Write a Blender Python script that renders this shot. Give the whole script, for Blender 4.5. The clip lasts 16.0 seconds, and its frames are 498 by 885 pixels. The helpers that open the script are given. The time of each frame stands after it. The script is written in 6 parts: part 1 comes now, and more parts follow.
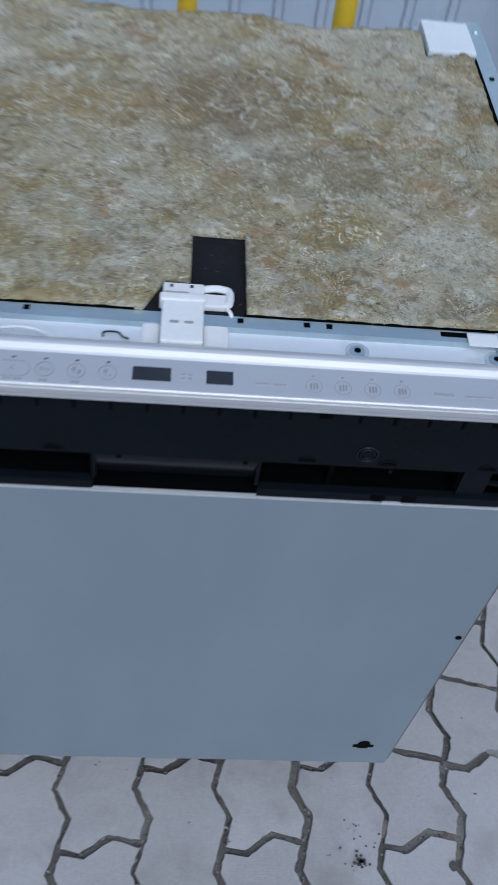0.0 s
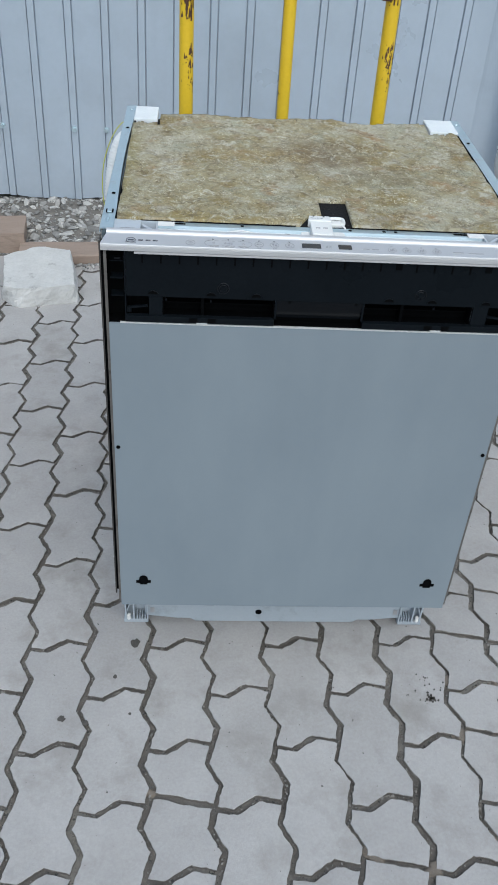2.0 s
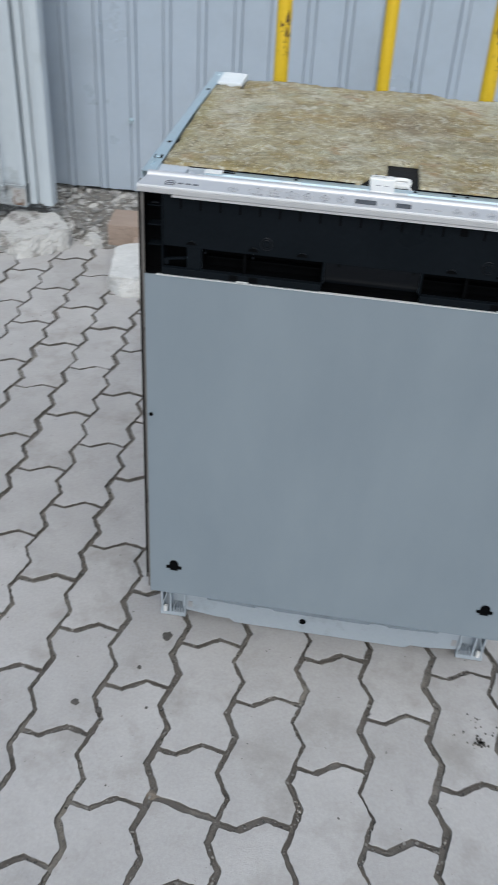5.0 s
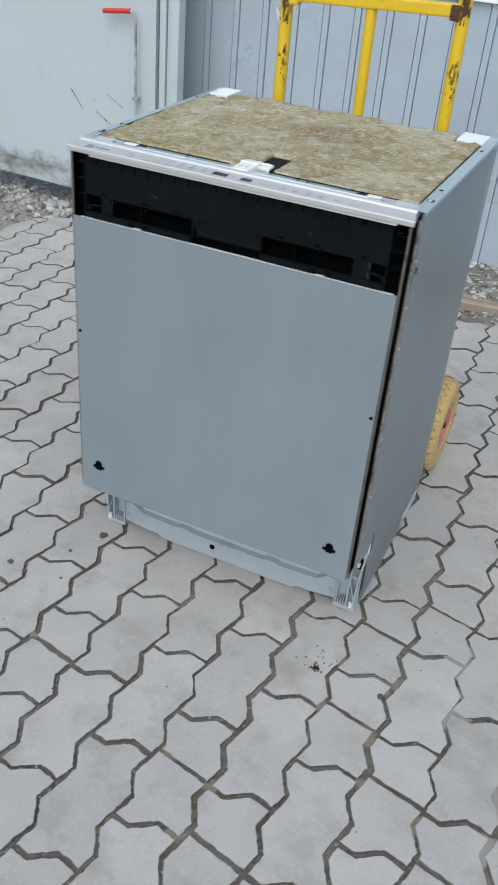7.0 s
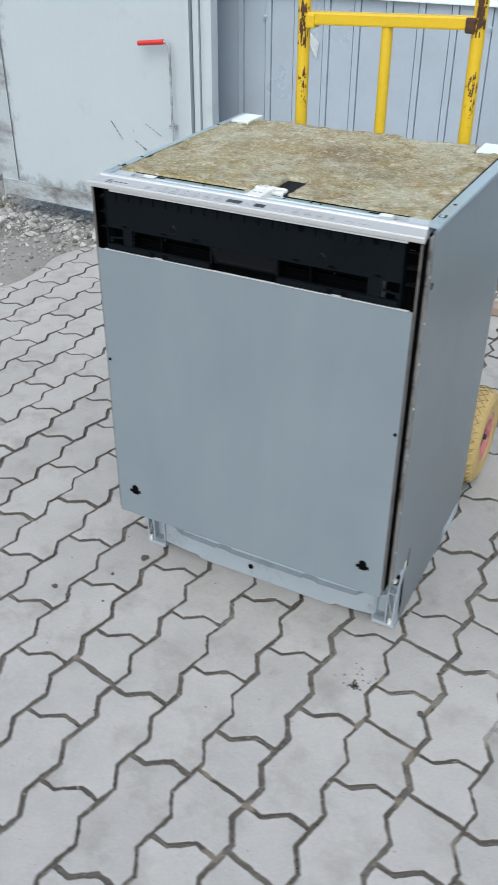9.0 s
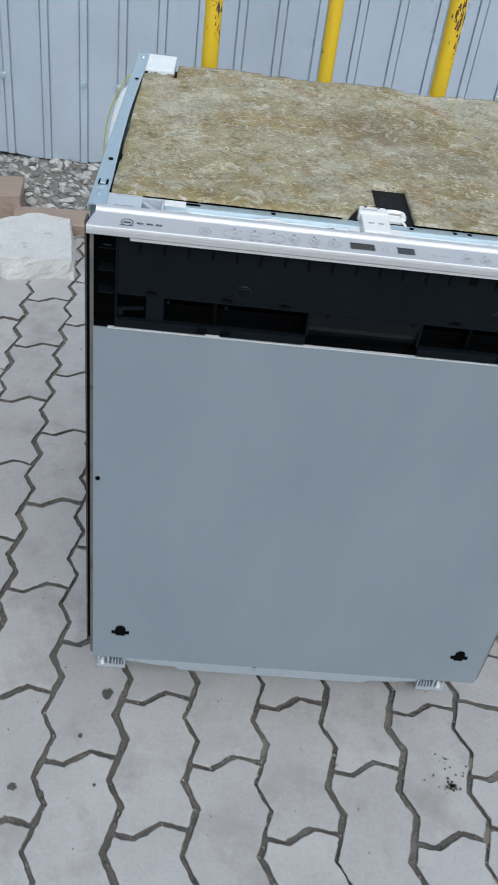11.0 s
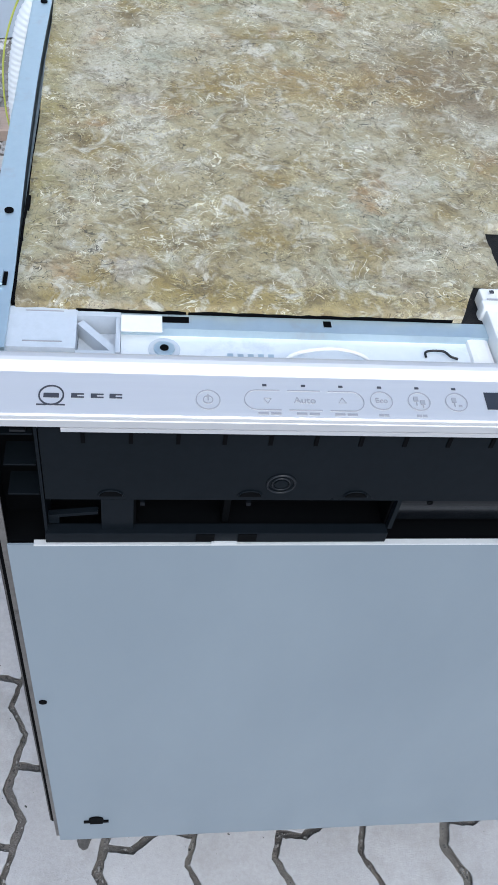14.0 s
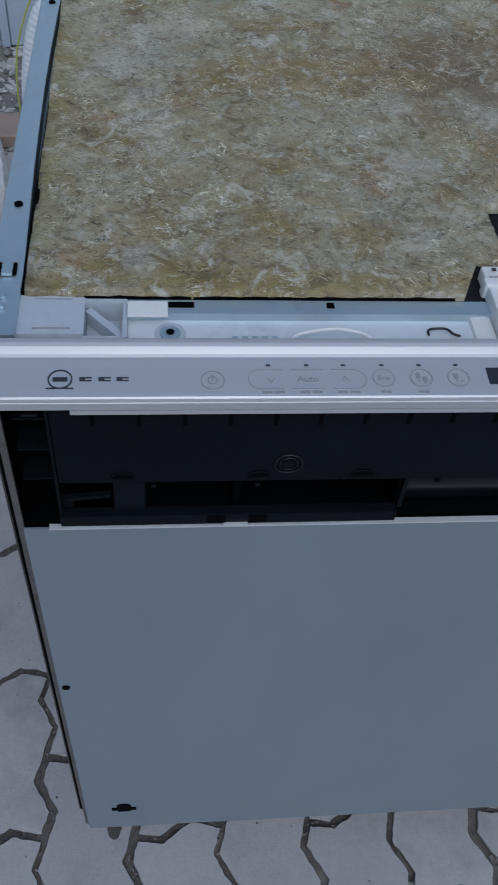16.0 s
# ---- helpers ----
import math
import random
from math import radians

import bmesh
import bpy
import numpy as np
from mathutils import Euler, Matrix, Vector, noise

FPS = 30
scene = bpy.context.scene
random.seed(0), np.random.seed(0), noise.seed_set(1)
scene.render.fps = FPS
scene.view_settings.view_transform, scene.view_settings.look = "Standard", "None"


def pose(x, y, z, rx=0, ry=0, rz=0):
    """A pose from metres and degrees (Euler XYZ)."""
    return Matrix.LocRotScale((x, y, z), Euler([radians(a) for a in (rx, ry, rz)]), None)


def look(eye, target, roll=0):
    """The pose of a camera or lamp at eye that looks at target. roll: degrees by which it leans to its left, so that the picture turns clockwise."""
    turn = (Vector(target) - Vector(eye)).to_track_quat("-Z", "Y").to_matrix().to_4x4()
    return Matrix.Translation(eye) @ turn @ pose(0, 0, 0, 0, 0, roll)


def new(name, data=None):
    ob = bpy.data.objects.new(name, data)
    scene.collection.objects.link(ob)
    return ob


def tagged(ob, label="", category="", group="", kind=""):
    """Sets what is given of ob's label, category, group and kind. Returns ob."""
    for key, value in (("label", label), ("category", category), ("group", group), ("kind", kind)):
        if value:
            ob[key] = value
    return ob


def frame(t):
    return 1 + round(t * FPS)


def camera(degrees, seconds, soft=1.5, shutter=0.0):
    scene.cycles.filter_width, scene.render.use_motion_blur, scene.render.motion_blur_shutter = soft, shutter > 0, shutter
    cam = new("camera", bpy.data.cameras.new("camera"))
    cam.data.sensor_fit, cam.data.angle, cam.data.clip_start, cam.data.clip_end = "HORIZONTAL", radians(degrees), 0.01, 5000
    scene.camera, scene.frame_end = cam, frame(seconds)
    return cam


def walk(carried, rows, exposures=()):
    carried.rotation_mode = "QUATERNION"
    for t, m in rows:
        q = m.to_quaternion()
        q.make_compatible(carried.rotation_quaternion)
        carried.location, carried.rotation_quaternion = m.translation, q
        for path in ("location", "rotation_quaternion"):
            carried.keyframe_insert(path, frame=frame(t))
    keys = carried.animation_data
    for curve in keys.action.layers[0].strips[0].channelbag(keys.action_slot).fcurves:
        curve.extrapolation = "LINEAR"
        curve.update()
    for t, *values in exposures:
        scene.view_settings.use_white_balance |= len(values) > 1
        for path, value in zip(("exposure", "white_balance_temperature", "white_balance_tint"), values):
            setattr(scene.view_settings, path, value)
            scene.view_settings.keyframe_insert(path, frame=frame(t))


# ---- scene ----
cam = camera(31.8, 16.0, shutter=0.4)
PATH = [
    (0, (-0.005, -0.382, 1.262), (0.17, 0.875, -0.284), 9.2),
    (0.5, (0.016, -0.623, 1.33), (-0.058, 0.833, -0.04), 3.4),
    (1, (0.019, -0.822, 1.355), (-0.112, 0.7, 0.064), 2.6),
    (1.5, (-0.1, -0.97, 1.352), (-0.053, 0.605, 0.12), 4.0),
    (2, (-0.171, -1.041, 1.338), (-0.039, 0.532, 0.11), 4.3),
    (2.5, (-0.177, -1.054, 1.329), (-0.007, 0.517, 0.102), 2.9),
    (3, (-0.168, -1.054, 1.334), (0.015, 0.522, 0.117), 2.8),
    (3.2, (-0.168, -1.059, 1.33), (0.022, 0.524, 0.123), 2.7),
    (5.3, (0.007, -0.993, 1.201), (-0.37, 0.58, 0.025), 3.7),
    (5.5, (0.031, -0.998, 1.197), (-0.533, 0.514, 0.015), 1.9),
    (6, (0.141, -1.132, 1.223), (-0.53, 0.351, 0.06), 3.4),
    (6.5, (0.324, -1.263, 1.228), (-0.247, 0.264, 0.069), 10.5),
    (7, (0.567, -1.191, 1.246), (-0.073, 0.347, 0.14), 5.2),
    (7.5, (0.708, -1.149, 1.251), (-0.088, 0.326, 0.16), 3.1),
    (8, (0.748, -1.143, 1.253), (-0.054, 0.339, 0.176), 2.3),
    (8.5, (0.743, -1.146, 1.248), (-0.063, 0.344, 0.185), 1.8),
    (9, (0.628, -1.169, 1.266), (-0.154, 0.318, 0.183), 0.3),
    (9.2, (0.539, -1.197, 1.268), (-0.141, 0.338, 0.18), 1.4),
    (11.3, (-0.242, -0.713, 1.232), (-0.011, 0.792, -0.065), 9.1),
    (11.5, (-0.264, -0.668, 1.229), (0.008, 0.815, -0.085), 9.5),
    (12, (-0.218, -0.465, 1.194), (-0.089, 0.969, -0.195), 5.7),
    (12.5, (-0.188, -0.330, 1.173), (0.000, 1.020, -0.291), 8.8),
    (13, (-0.204, -0.295, 1.168), (0.051, 1.013, -0.324), 8.6),
    (13.5, (-0.212, -0.286, 1.164), (0.051, 1.005, -0.340), 9.6),
    (14, (-0.215, -0.288, 1.162), (0.049, 0.991, -0.352), 9.6),
    (14.5, (-0.208, -0.286, 1.158), (0.003, 0.999, -0.359), 8.1),
    (15, (-0.217, -0.290, 1.164), (-0.011, 0.995, -0.354), 7.6),
    (15.5, (-0.218, -0.297, 1.167), (-0.031, 0.987, -0.354), 6.6),
    (16, (-0.204, -0.303, 1.163), (-0.006, 0.982, -0.357), 6.1),
]
EXPOSURES = [(0.0, -0.52, 5200, 6), (0.5, 0.15, 5500, 4), (1.0, -0.05, 5800, 4), (1.5, -0.12, 5800, 2), (3.2, -0.13, 5800, 0), (5.5, -0.1, 6000, 3), (6.0, -0.1, 6000, 3), (6.5, -0.22, 6000, 2), (7.0, -0.02, 6050, 1), (7.5, 0.17, 6050, 1), (9.2, 0.15, 6050, 1), (11.5, -0.15, 5780, 2), (12.0, -0.18, 5750, 3), (12.5, 0.1, 5600, 4), (13.0, 0.25, 5550, 4), (14.5, 0.28, 5550, 5), (15.0, -0.2, 5400, 4), (15.5, -1.5, 5170, 5), (16.0, -1.02, 5200, 6)]
walk(cam, [(t, look(eye, target, roll)) for t, eye, target, roll in PATH], EXPOSURES)

# ---- world and light: overcast sky, very wide soft sun from behind the camera ----
world = bpy.data.worlds.new("world")
scene.world = world
world.use_nodes = True
wn = world.node_tree
sky = wn.nodes.new("ShaderNodeTexSky")
sky.sky_type, sky.sun_disc = "NISHITA", False
sky.sun_elevation, sky.sun_rotation = radians(53), radians(171)
sky.air_density, sky.dust_density, sky.ozone_density = 1.0, 4.0, 1.0
wn.links.new(sky.outputs[0], wn.nodes["Background"].inputs[0])
wn.nodes["Background"].inputs[1].default_value = 0.15
sun_data = bpy.data.lights.new("sun", "SUN")
sun_data.energy, sun_data.angle, sun_data.color = 1.7, radians(100), (1.0, 0.985, 0.96)
sun = new("sun", sun_data)
sun.matrix_world = look((0.6, -3.9, 5.2), (0, 0, 0))


# ---- materials ----
def node(tree, kind, **inputs):
    n = tree.nodes.new(kind)
    for key, value in inputs.items():
        n.inputs[key.replace("_", " ")].default_value = value
    return n


def material(name, a, b, rough=0.5, metal=0.0, big=6.0, small=120.0, amount=0.5, bump=0.0, bump_scale=300.0, rough_var=0.1, stretch=(1, 1, 1), per_object=0.0, stain=None, stain_scale=3.0, stain_edge=(0.55, 0.7), spec=0.5, per_piece=0.0):
    """Two tones a and b mixed by noise at two scales, with uneven gloss, fine relief and, where given, patches of a third tone."""
    m = bpy.data.materials.new(name)
    m.use_nodes = True
    t = m.node_tree
    shader = t.nodes["Principled BSDF"]
    shader.inputs["Metallic"].default_value = metal
    shader.inputs["Specular IOR Level"].default_value = spec
    coord = t.nodes.new("ShaderNodeTexCoord")
    mapping = t.nodes.new("ShaderNodeMapping")
    mapping.inputs["Scale"].default_value = stretch
    t.links.new(coord.outputs["Object"], mapping.inputs[0])
    n1 = node(t, "ShaderNodeTexNoise", Scale=big, Detail=5.0, Roughness=0.6)
    n2 = node(t, "ShaderNodeTexNoise", Scale=small, Detail=4.0, Roughness=0.65)
    info = t.nodes.new("ShaderNodeObjectInfo")
    shift = t.nodes.new("ShaderNodeVectorMath")
    shift.operation = "ADD"
    far = t.nodes.new("ShaderNodeMath")
    far.operation = "MULTIPLY"
    far.inputs[1].default_value = 37.0 if per_object else 0.0
    t.links.new(info.outputs["Random"], far.inputs[0])
    t.links.new(mapping.outputs[0], shift.inputs[0])
    t.links.new(far.outputs[0], shift.inputs[1])
    for n in (n1, n2):
        t.links.new(shift.outputs[0], n.inputs["Vector"])
    both = t.nodes.new("ShaderNodeMath")
    both.operation = "ADD"
    t.links.new(n1.outputs["Fac"], both.inputs[0])
    t.links.new(n2.outputs["Fac"], both.inputs[1])
    ramp = t.nodes.new("ShaderNodeMapRange")
    ramp.inputs["From Min"].default_value, ramp.inputs["From Max"].default_value = 1 - amount * 0.6, 1 + amount * 0.6
    t.links.new(both.outputs[0], ramp.inputs["Value"])
    mix = t.nodes.new("ShaderNodeMix")
    mix.data_type = "RGBA"
    mix.inputs["A"].default_value, mix.inputs["B"].default_value = (*a, 1), (*b, 1)
    t.links.new(ramp.outputs[0], mix.inputs["Factor"])
    colour = mix.outputs["Result"]
    if stain:
        n3 = node(t, "ShaderNodeTexNoise", Scale=stain_scale, Detail=6.0, Roughness=0.7)
        t.links.new(shift.outputs[0], n3.inputs["Vector"])
        edge = t.nodes.new("ShaderNodeMapRange")
        edge.inputs["From Min"].default_value, edge.inputs["From Max"].default_value = stain_edge
        t.links.new(n3.outputs["Fac"], edge.inputs["Value"])
        over = t.nodes.new("ShaderNodeMix")
        over.data_type = "RGBA"
        over.inputs["B"].default_value = (*stain, 1)
        t.links.new(edge.outputs[0], over.inputs["Factor"])
        t.links.new(colour, over.inputs["A"])
        colour = over.outputs["Result"]
    if per_piece:
        piece = t.nodes.new("ShaderNodeNewGeometry")
        span = t.nodes.new("ShaderNodeMapRange")
        span.inputs["To Min"].default_value, span.inputs["To Max"].default_value = 1 - per_piece, 1 + 0.6 * per_piece
        t.links.new(piece.outputs["Random Per Island"], span.inputs["Value"])
        shade = t.nodes.new("ShaderNodeHueSaturation")
        t.links.new(span.outputs[0], shade.inputs["Value"])
        t.links.new(colour, shade.inputs["Color"])
        colour = shade.outputs[0]
    if per_object:
        tone = t.nodes.new("ShaderNodeMapRange")
        tone.inputs["To Min"].default_value, tone.inputs["To Max"].default_value = 1 - per_object, 1 + per_object
        t.links.new(info.outputs["Random"], tone.inputs["Value"])
        hue = t.nodes.new("ShaderNodeHueSaturation")
        t.links.new(tone.outputs[0], hue.inputs["Value"])
        t.links.new(colour, hue.inputs["Color"])
        colour = hue.outputs[0]
    t.links.new(colour, shader.inputs["Base Color"])
    gloss = t.nodes.new("ShaderNodeMapRange")
    gloss.inputs["To Min"].default_value, gloss.inputs["To Max"].default_value = max(rough - rough_var, 0.02), min(rough + rough_var, 1)
    t.links.new(n1.outputs["Fac"], gloss.inputs["Value"])
    t.links.new(gloss.outputs[0], shader.inputs["Roughness"])
    if bump:
        n4 = node(t, "ShaderNodeTexNoise", Scale=bump_scale, Detail=5.0, Roughness=0.7)
        t.links.new(shift.outputs[0], n4.inputs["Vector"])
        relief = t.nodes.new("ShaderNodeBump")
        relief.inputs["Strength"].default_value, relief.inputs["Distance"].default_value = min(bump, 1), 0.004
        t.links.new(n4.outputs["Fac"], relief.inputs["Height"])
        t.links.new(relief.outputs[0], shader.inputs["Normal"])
    return m


M_PAVE = material("concrete_paver", (0.336, 0.318, 0.307), (0.424, 0.406, 0.396), 0.85, big=11, small=210, amount=0.55, bump=0.26, bump_scale=420, per_object=0.06, stain=(0.285, 0.266, 0.248), stain_scale=8, stain_edge=(0.52, 0.72))
M_JOINT = material("joint_sand", (0.110, 0.098, 0.087), (0.240, 0.216, 0.192), 0.95, big=14, small=420, amount=0.9, bump=1.0, bump_scale=600, stain=(0.31, 0.285, 0.25), stain_scale=8, stain_edge=(0.50, 0.66))
M_DIRT = material("dusty_dirt", (0.17, 0.158, 0.146), (0.315, 0.300, 0.284), 0.95, big=4, small=90, amount=0.9, bump=0.8, bump_scale=120, stain=(0.115, 0.096, 0.080), stain_scale=2.2)
M_SOIL = material("grey_rubble_soil", (0.105, 0.096, 0.086), (0.235, 0.22, 0.20), 0.95, big=12, small=160, amount=0.9, bump=0.9, bump_scale=200)
M_SAND = material("brown_sand", (0.17, 0.14, 0.11), (0.30, 0.255, 0.21), 0.95, big=40, small=400, amount=0.9, bump=0.9, bump_scale=700)
M_PEBBLE = material("rubble", (0.25, 0.24, 0.226), (0.50, 0.485, 0.465), 0.9, big=26, small=200, amount=0.9, bump=0.6, bump_scale=200, per_piece=0.6)
M_GRIT = material("joint_grit_stone", (0.10, 0.093, 0.085), (0.30, 0.282, 0.26), 0.95, big=90, small=300, amount=0.9, per_piece=0.7)
M_STONE = material("broken_concrete", (0.48, 0.468, 0.452), (0.66, 0.648, 0.63), 0.95, big=18, small=110, amount=0.9, bump=1.0, bump_scale=90, stain=(0.27, 0.26, 0.245), stain_scale=16, stain_edge=(0.58, 0.74), spec=0.2)
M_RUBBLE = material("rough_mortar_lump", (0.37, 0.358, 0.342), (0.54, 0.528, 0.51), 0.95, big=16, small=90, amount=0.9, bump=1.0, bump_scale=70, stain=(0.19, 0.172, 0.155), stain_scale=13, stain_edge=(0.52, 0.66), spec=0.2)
M_FENCE = material("painted_sheet", (0.412, 0.470, 0.546), (0.450, 0.508, 0.585), 0.30, metal=0.18, big=3, small=60, amount=0.9, bump=0.06, bump_scale=8, stain=(0.362, 0.402, 0.456), stain_scale=4, stain_edge=(0.45, 0.95))
M_FLASH = material("white_flashing", (0.82, 0.84, 0.86), (0.88, 0.89, 0.90), 0.4, big=4, small=80)
M_GATE = material("gate_paint", (0.445, 0.485, 0.52), (0.485, 0.525, 0.56), 0.5, big=3, small=50, amount=0.9, bump=0.05, bump_scale=10, stain=(0.385, 0.415, 0.435), stain_scale=4, stain_edge=(0.58, 0.8))
M_GATE_DIRT = material("gate_rail_paint", (0.37, 0.40, 0.425), (0.47, 0.505, 0.535), 0.6, big=9, small=90, amount=0.9, bump=0.15, bump_scale=60, stain=(0.15, 0.14, 0.132), stain_scale=9, stain_edge=(0.46, 0.66), stretch=(0.5, 0.5, 1))
M_RUSTY = material("rusty_rail_end", (0.30, 0.27, 0.25), (0.42, 0.42, 0.42), 0.7, big=20, small=120, amount=0.9, stain=(0.13, 0.075, 0.045), stain_scale=26, stain_edge=(0.48, 0.62))
M_DARK = material("dark_grime", (0.03, 0.03, 0.03), (0.07, 0.065, 0.06), 0.9)
M_GRIME = material("grey_grime", (0.16, 0.16, 0.16), (0.30, 0.31, 0.32), 0.8, big=20, small=150, amount=0.9)
M_RED = material("red_rubber", (0.50, 0.02, 0.02), (0.60, 0.035, 0.03), 0.45)
M_PIPE = material("white_pvc", (0.78, 0.79, 0.80), (0.84, 0.85, 0.85), 0.35, big=6, small=70, stain=(0.70, 0.70, 0.69), stain_scale=7)
M_YELLOW = material("yellow_paint", (0.62, 0.40, 0.012), (0.74, 0.50, 0.02), 0.4, big=8, small=140, amount=0.8, bump=0.12, bump_scale=90, stain=(0.05, 0.025, 0.015), stain_scale=22, stain_edge=(0.66, 0.69))
M_RUST = material("bare_rust", (0.05, 0.022, 0.012), (0.11, 0.05, 0.025), 0.8, big=20, small=150, bump=0.4)
M_TYRE = material("yellow_tyre", (0.46, 0.315, 0.11), (0.58, 0.43, 0.19), 0.75, big=12, small=150, amount=0.9, bump=0.2, stain=(0.33, 0.25, 0.14), stain_scale=12, stain_edge=(0.50, 0.68))
M_TREAD = material("dirty_tread", (0.10, 0.075, 0.05), (0.20, 0.15, 0.09), 0.85, big=30, small=200, amount=0.9)
M_RIM = material("red_rim", (0.50, 0.16, 0.16), (0.62, 0.30, 0.29), 0.6, big=20, small=160, amount=0.9, stain=(0.40, 0.10, 0.10), stain_scale=25)
M_STEEL_DARK = material("dark_steel", (0.06, 0.055, 0.05), (0.12, 0.11, 0.1), 0.5, metal=0.8)
M_WOOD = material("weathered_plank", (0.26, 0.195, 0.155), (0.38, 0.295, 0.24), 0.8, big=6, small=60, amount=0.9, bump=0.35, bump_scale=140, stretch=(1, 8, 8), stain=(0.17, 0.125, 0.10), stain_scale=3)
M_PANEL = material("grey_door_sheet", (0.226, 0.264, 0.300), (0.270, 0.310, 0.344), 0.38, metal=0.24, big=1.4, small=3.0, amount=0.6, rough_var=0.12, stretch=(2.0, 1, 0.9), spec=0.25)
M_SIDE = material("grey_side_sheet", (0.585, 0.645, 0.672), (0.665, 0.722, 0.745), 0.33, metal=0.45, big=1.6, small=5, amount=0.5, rough_var=0.08, bump=0.03, bump_scale=5)
M_GALV = material("galvanised_steel", (0.47, 0.575, 0.63), (0.57, 0.67, 0.72), 0.34, metal=0.68, big=14, small=180, amount=0.9, rough_var=0.12, stain=(0.50, 0.54, 0.565), stain_scale=30)
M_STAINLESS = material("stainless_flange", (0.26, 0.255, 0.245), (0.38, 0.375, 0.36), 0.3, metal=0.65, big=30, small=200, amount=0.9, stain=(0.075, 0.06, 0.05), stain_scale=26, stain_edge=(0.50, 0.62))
M_LIP = material("worn_steel_edge", (0.60, 0.61, 0.61), (0.74, 0.745, 0.74), 0.36, metal=0.3, big=30, small=200, amount=0.9)
M_EDGE = material("worn_sheet_edge", (0.12, 0.11, 0.10), (0.24, 0.225, 0.21), 0.32, metal=0.6, big=40, small=200, amount=0.9, stain=(0.06, 0.05, 0.042), stain_scale=22, stain_edge=(0.56, 0.68))
M_CHANNEL = material("white_zinc_channel", (0.74, 0.77, 0.785), (0.82, 0.84, 0.85), 0.38, metal=0.25, big=16, small=180, amount=0.9, stain=(0.62, 0.65, 0.67), stain_scale=25)
M_PLINTH = material("grey_plinth_plastic", (0.335, 0.37, 0.41), (0.385, 0.42, 0.462), 0.45, big=10, small=160, amount=0.9, stain=(0.27, 0.295, 0.32), stain_scale=14, stain_edge=(0.56, 0.72))
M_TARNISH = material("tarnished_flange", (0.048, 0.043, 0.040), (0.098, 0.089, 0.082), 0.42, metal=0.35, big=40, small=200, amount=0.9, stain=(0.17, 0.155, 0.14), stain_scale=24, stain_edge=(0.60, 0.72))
M_DUST = material("pale_joint_dust", (0.255, 0.238, 0.220), (0.345, 0.326, 0.306), 0.95, big=12, small=300, amount=0.9, bump=0.8, bump_scale=500, stain=(0.19, 0.172, 0.155), stain_scale=16)
M_BOSS = material("dull_grey_rim", (0.0060, 0.0073, 0.0095), (0.0095, 0.011, 0.0135), 0.3, spec=0.25)
M_FASCIA = material("silver_fascia", (0.572, 0.566, 0.572), (0.617, 0.611, 0.617), 0.36, metal=0.45, big=2, small=400, amount=0.9, rough_var=0.04, spec=0.4, stretch=(0.05, 1, 1))
M_BLACK = material("black_plastic", (0.0044, 0.0062, 0.0082), (0.0066, 0.0088, 0.0115), 0.3, big=9, small=200, rough_var=0.12, spec=0.06)
# near-black for seals, and for the shade inside recesses, gaps and holes
M_BLACK2 = material("black_plastic_and_shade", (0.0014, 0.0016, 0.0020), (0.0024, 0.0027, 0.0032), 0.7, spec=0.04)
M_GREYPLATE = material("dark_grey_plate", (0.0046, 0.0056, 0.0072), (0.0068, 0.0079, 0.0098), 0.2, big=6, small=150, spec=0.09)
M_BITUMEN = material("bitumen_mat", (0.004, 0.0042, 0.005), (0.016, 0.016, 0.018), 0.75, big=40, small=200, amount=1.0, bump=0.5, spec=0.2, stain=(0.16, 0.155, 0.15), stain_scale=160, stain_edge=(0.64, 0.72))
M_WHITE = material("white_plastic", (0.74, 0.73, 0.70), (0.80, 0.79, 0.77), 0.38, big=20, small=200)
M_GREY = material("pale_grey_plastic", (0.44, 0.475, 0.515), (0.50, 0.535, 0.58), 0.42, big=14, small=200, stain=(0.41, 0.44, 0.47), stain_scale=14)
M_FOAM = material("white_foam", (0.70, 0.73, 0.74), (0.80, 0.82, 0.83), 0.8, big=30, small=400, bump=0.4, bump_scale=300)
M_HOSE = material("hose_plastic", (0.74, 0.75, 0.75), (0.82, 0.83, 0.83), 0.4, big=12, small=100)
M_PRINT = material("grey_print", (0.36, 0.352, 0.362), (0.40, 0.392, 0.402), 0.42, metal=0.35)
M_FAINT = material("faint_print", (0.40, 0.39, 0.40), (0.44, 0.43, 0.44), 0.45, metal=0.3)
M_LOGO = material("dark_print", (0.05, 0.05, 0.06), (0.08, 0.08, 0.09), 0.3, metal=0.3)
M_DISPLAY = material("display_glass", (0.028, 0.03, 0.036), (0.04, 0.042, 0.05), 0.15)
M_STAIN = material("oil_spot", (0.05, 0.045, 0.04), (0.10, 0.09, 0.08), 0.8, big=60, small=300)
M_WIRE = material("yellow_green_wire", (0.45, 0.48, 0.08), (0.55, 0.58, 0.12), 0.5)
M_FIBRE = material("pale_fibre", (0.52, 0.47, 0.34), (0.70, 0.66, 0.54), 0.6, big=20, small=100)
M_GRASS = material("dry_grass", (0.10, 0.115, 0.035), (0.20, 0.19, 0.08), 0.7, big=15, small=60, amount=0.9)
M_YARD = material("far_yard", (0.12, 0.105, 0.095), (0.20, 0.185, 0.17), 0.9, big=0.7, small=9, amount=0.9, bump=0.3, bump_scale=30, stain=(0.06, 0.05, 0.045), stain_scale=0.6)


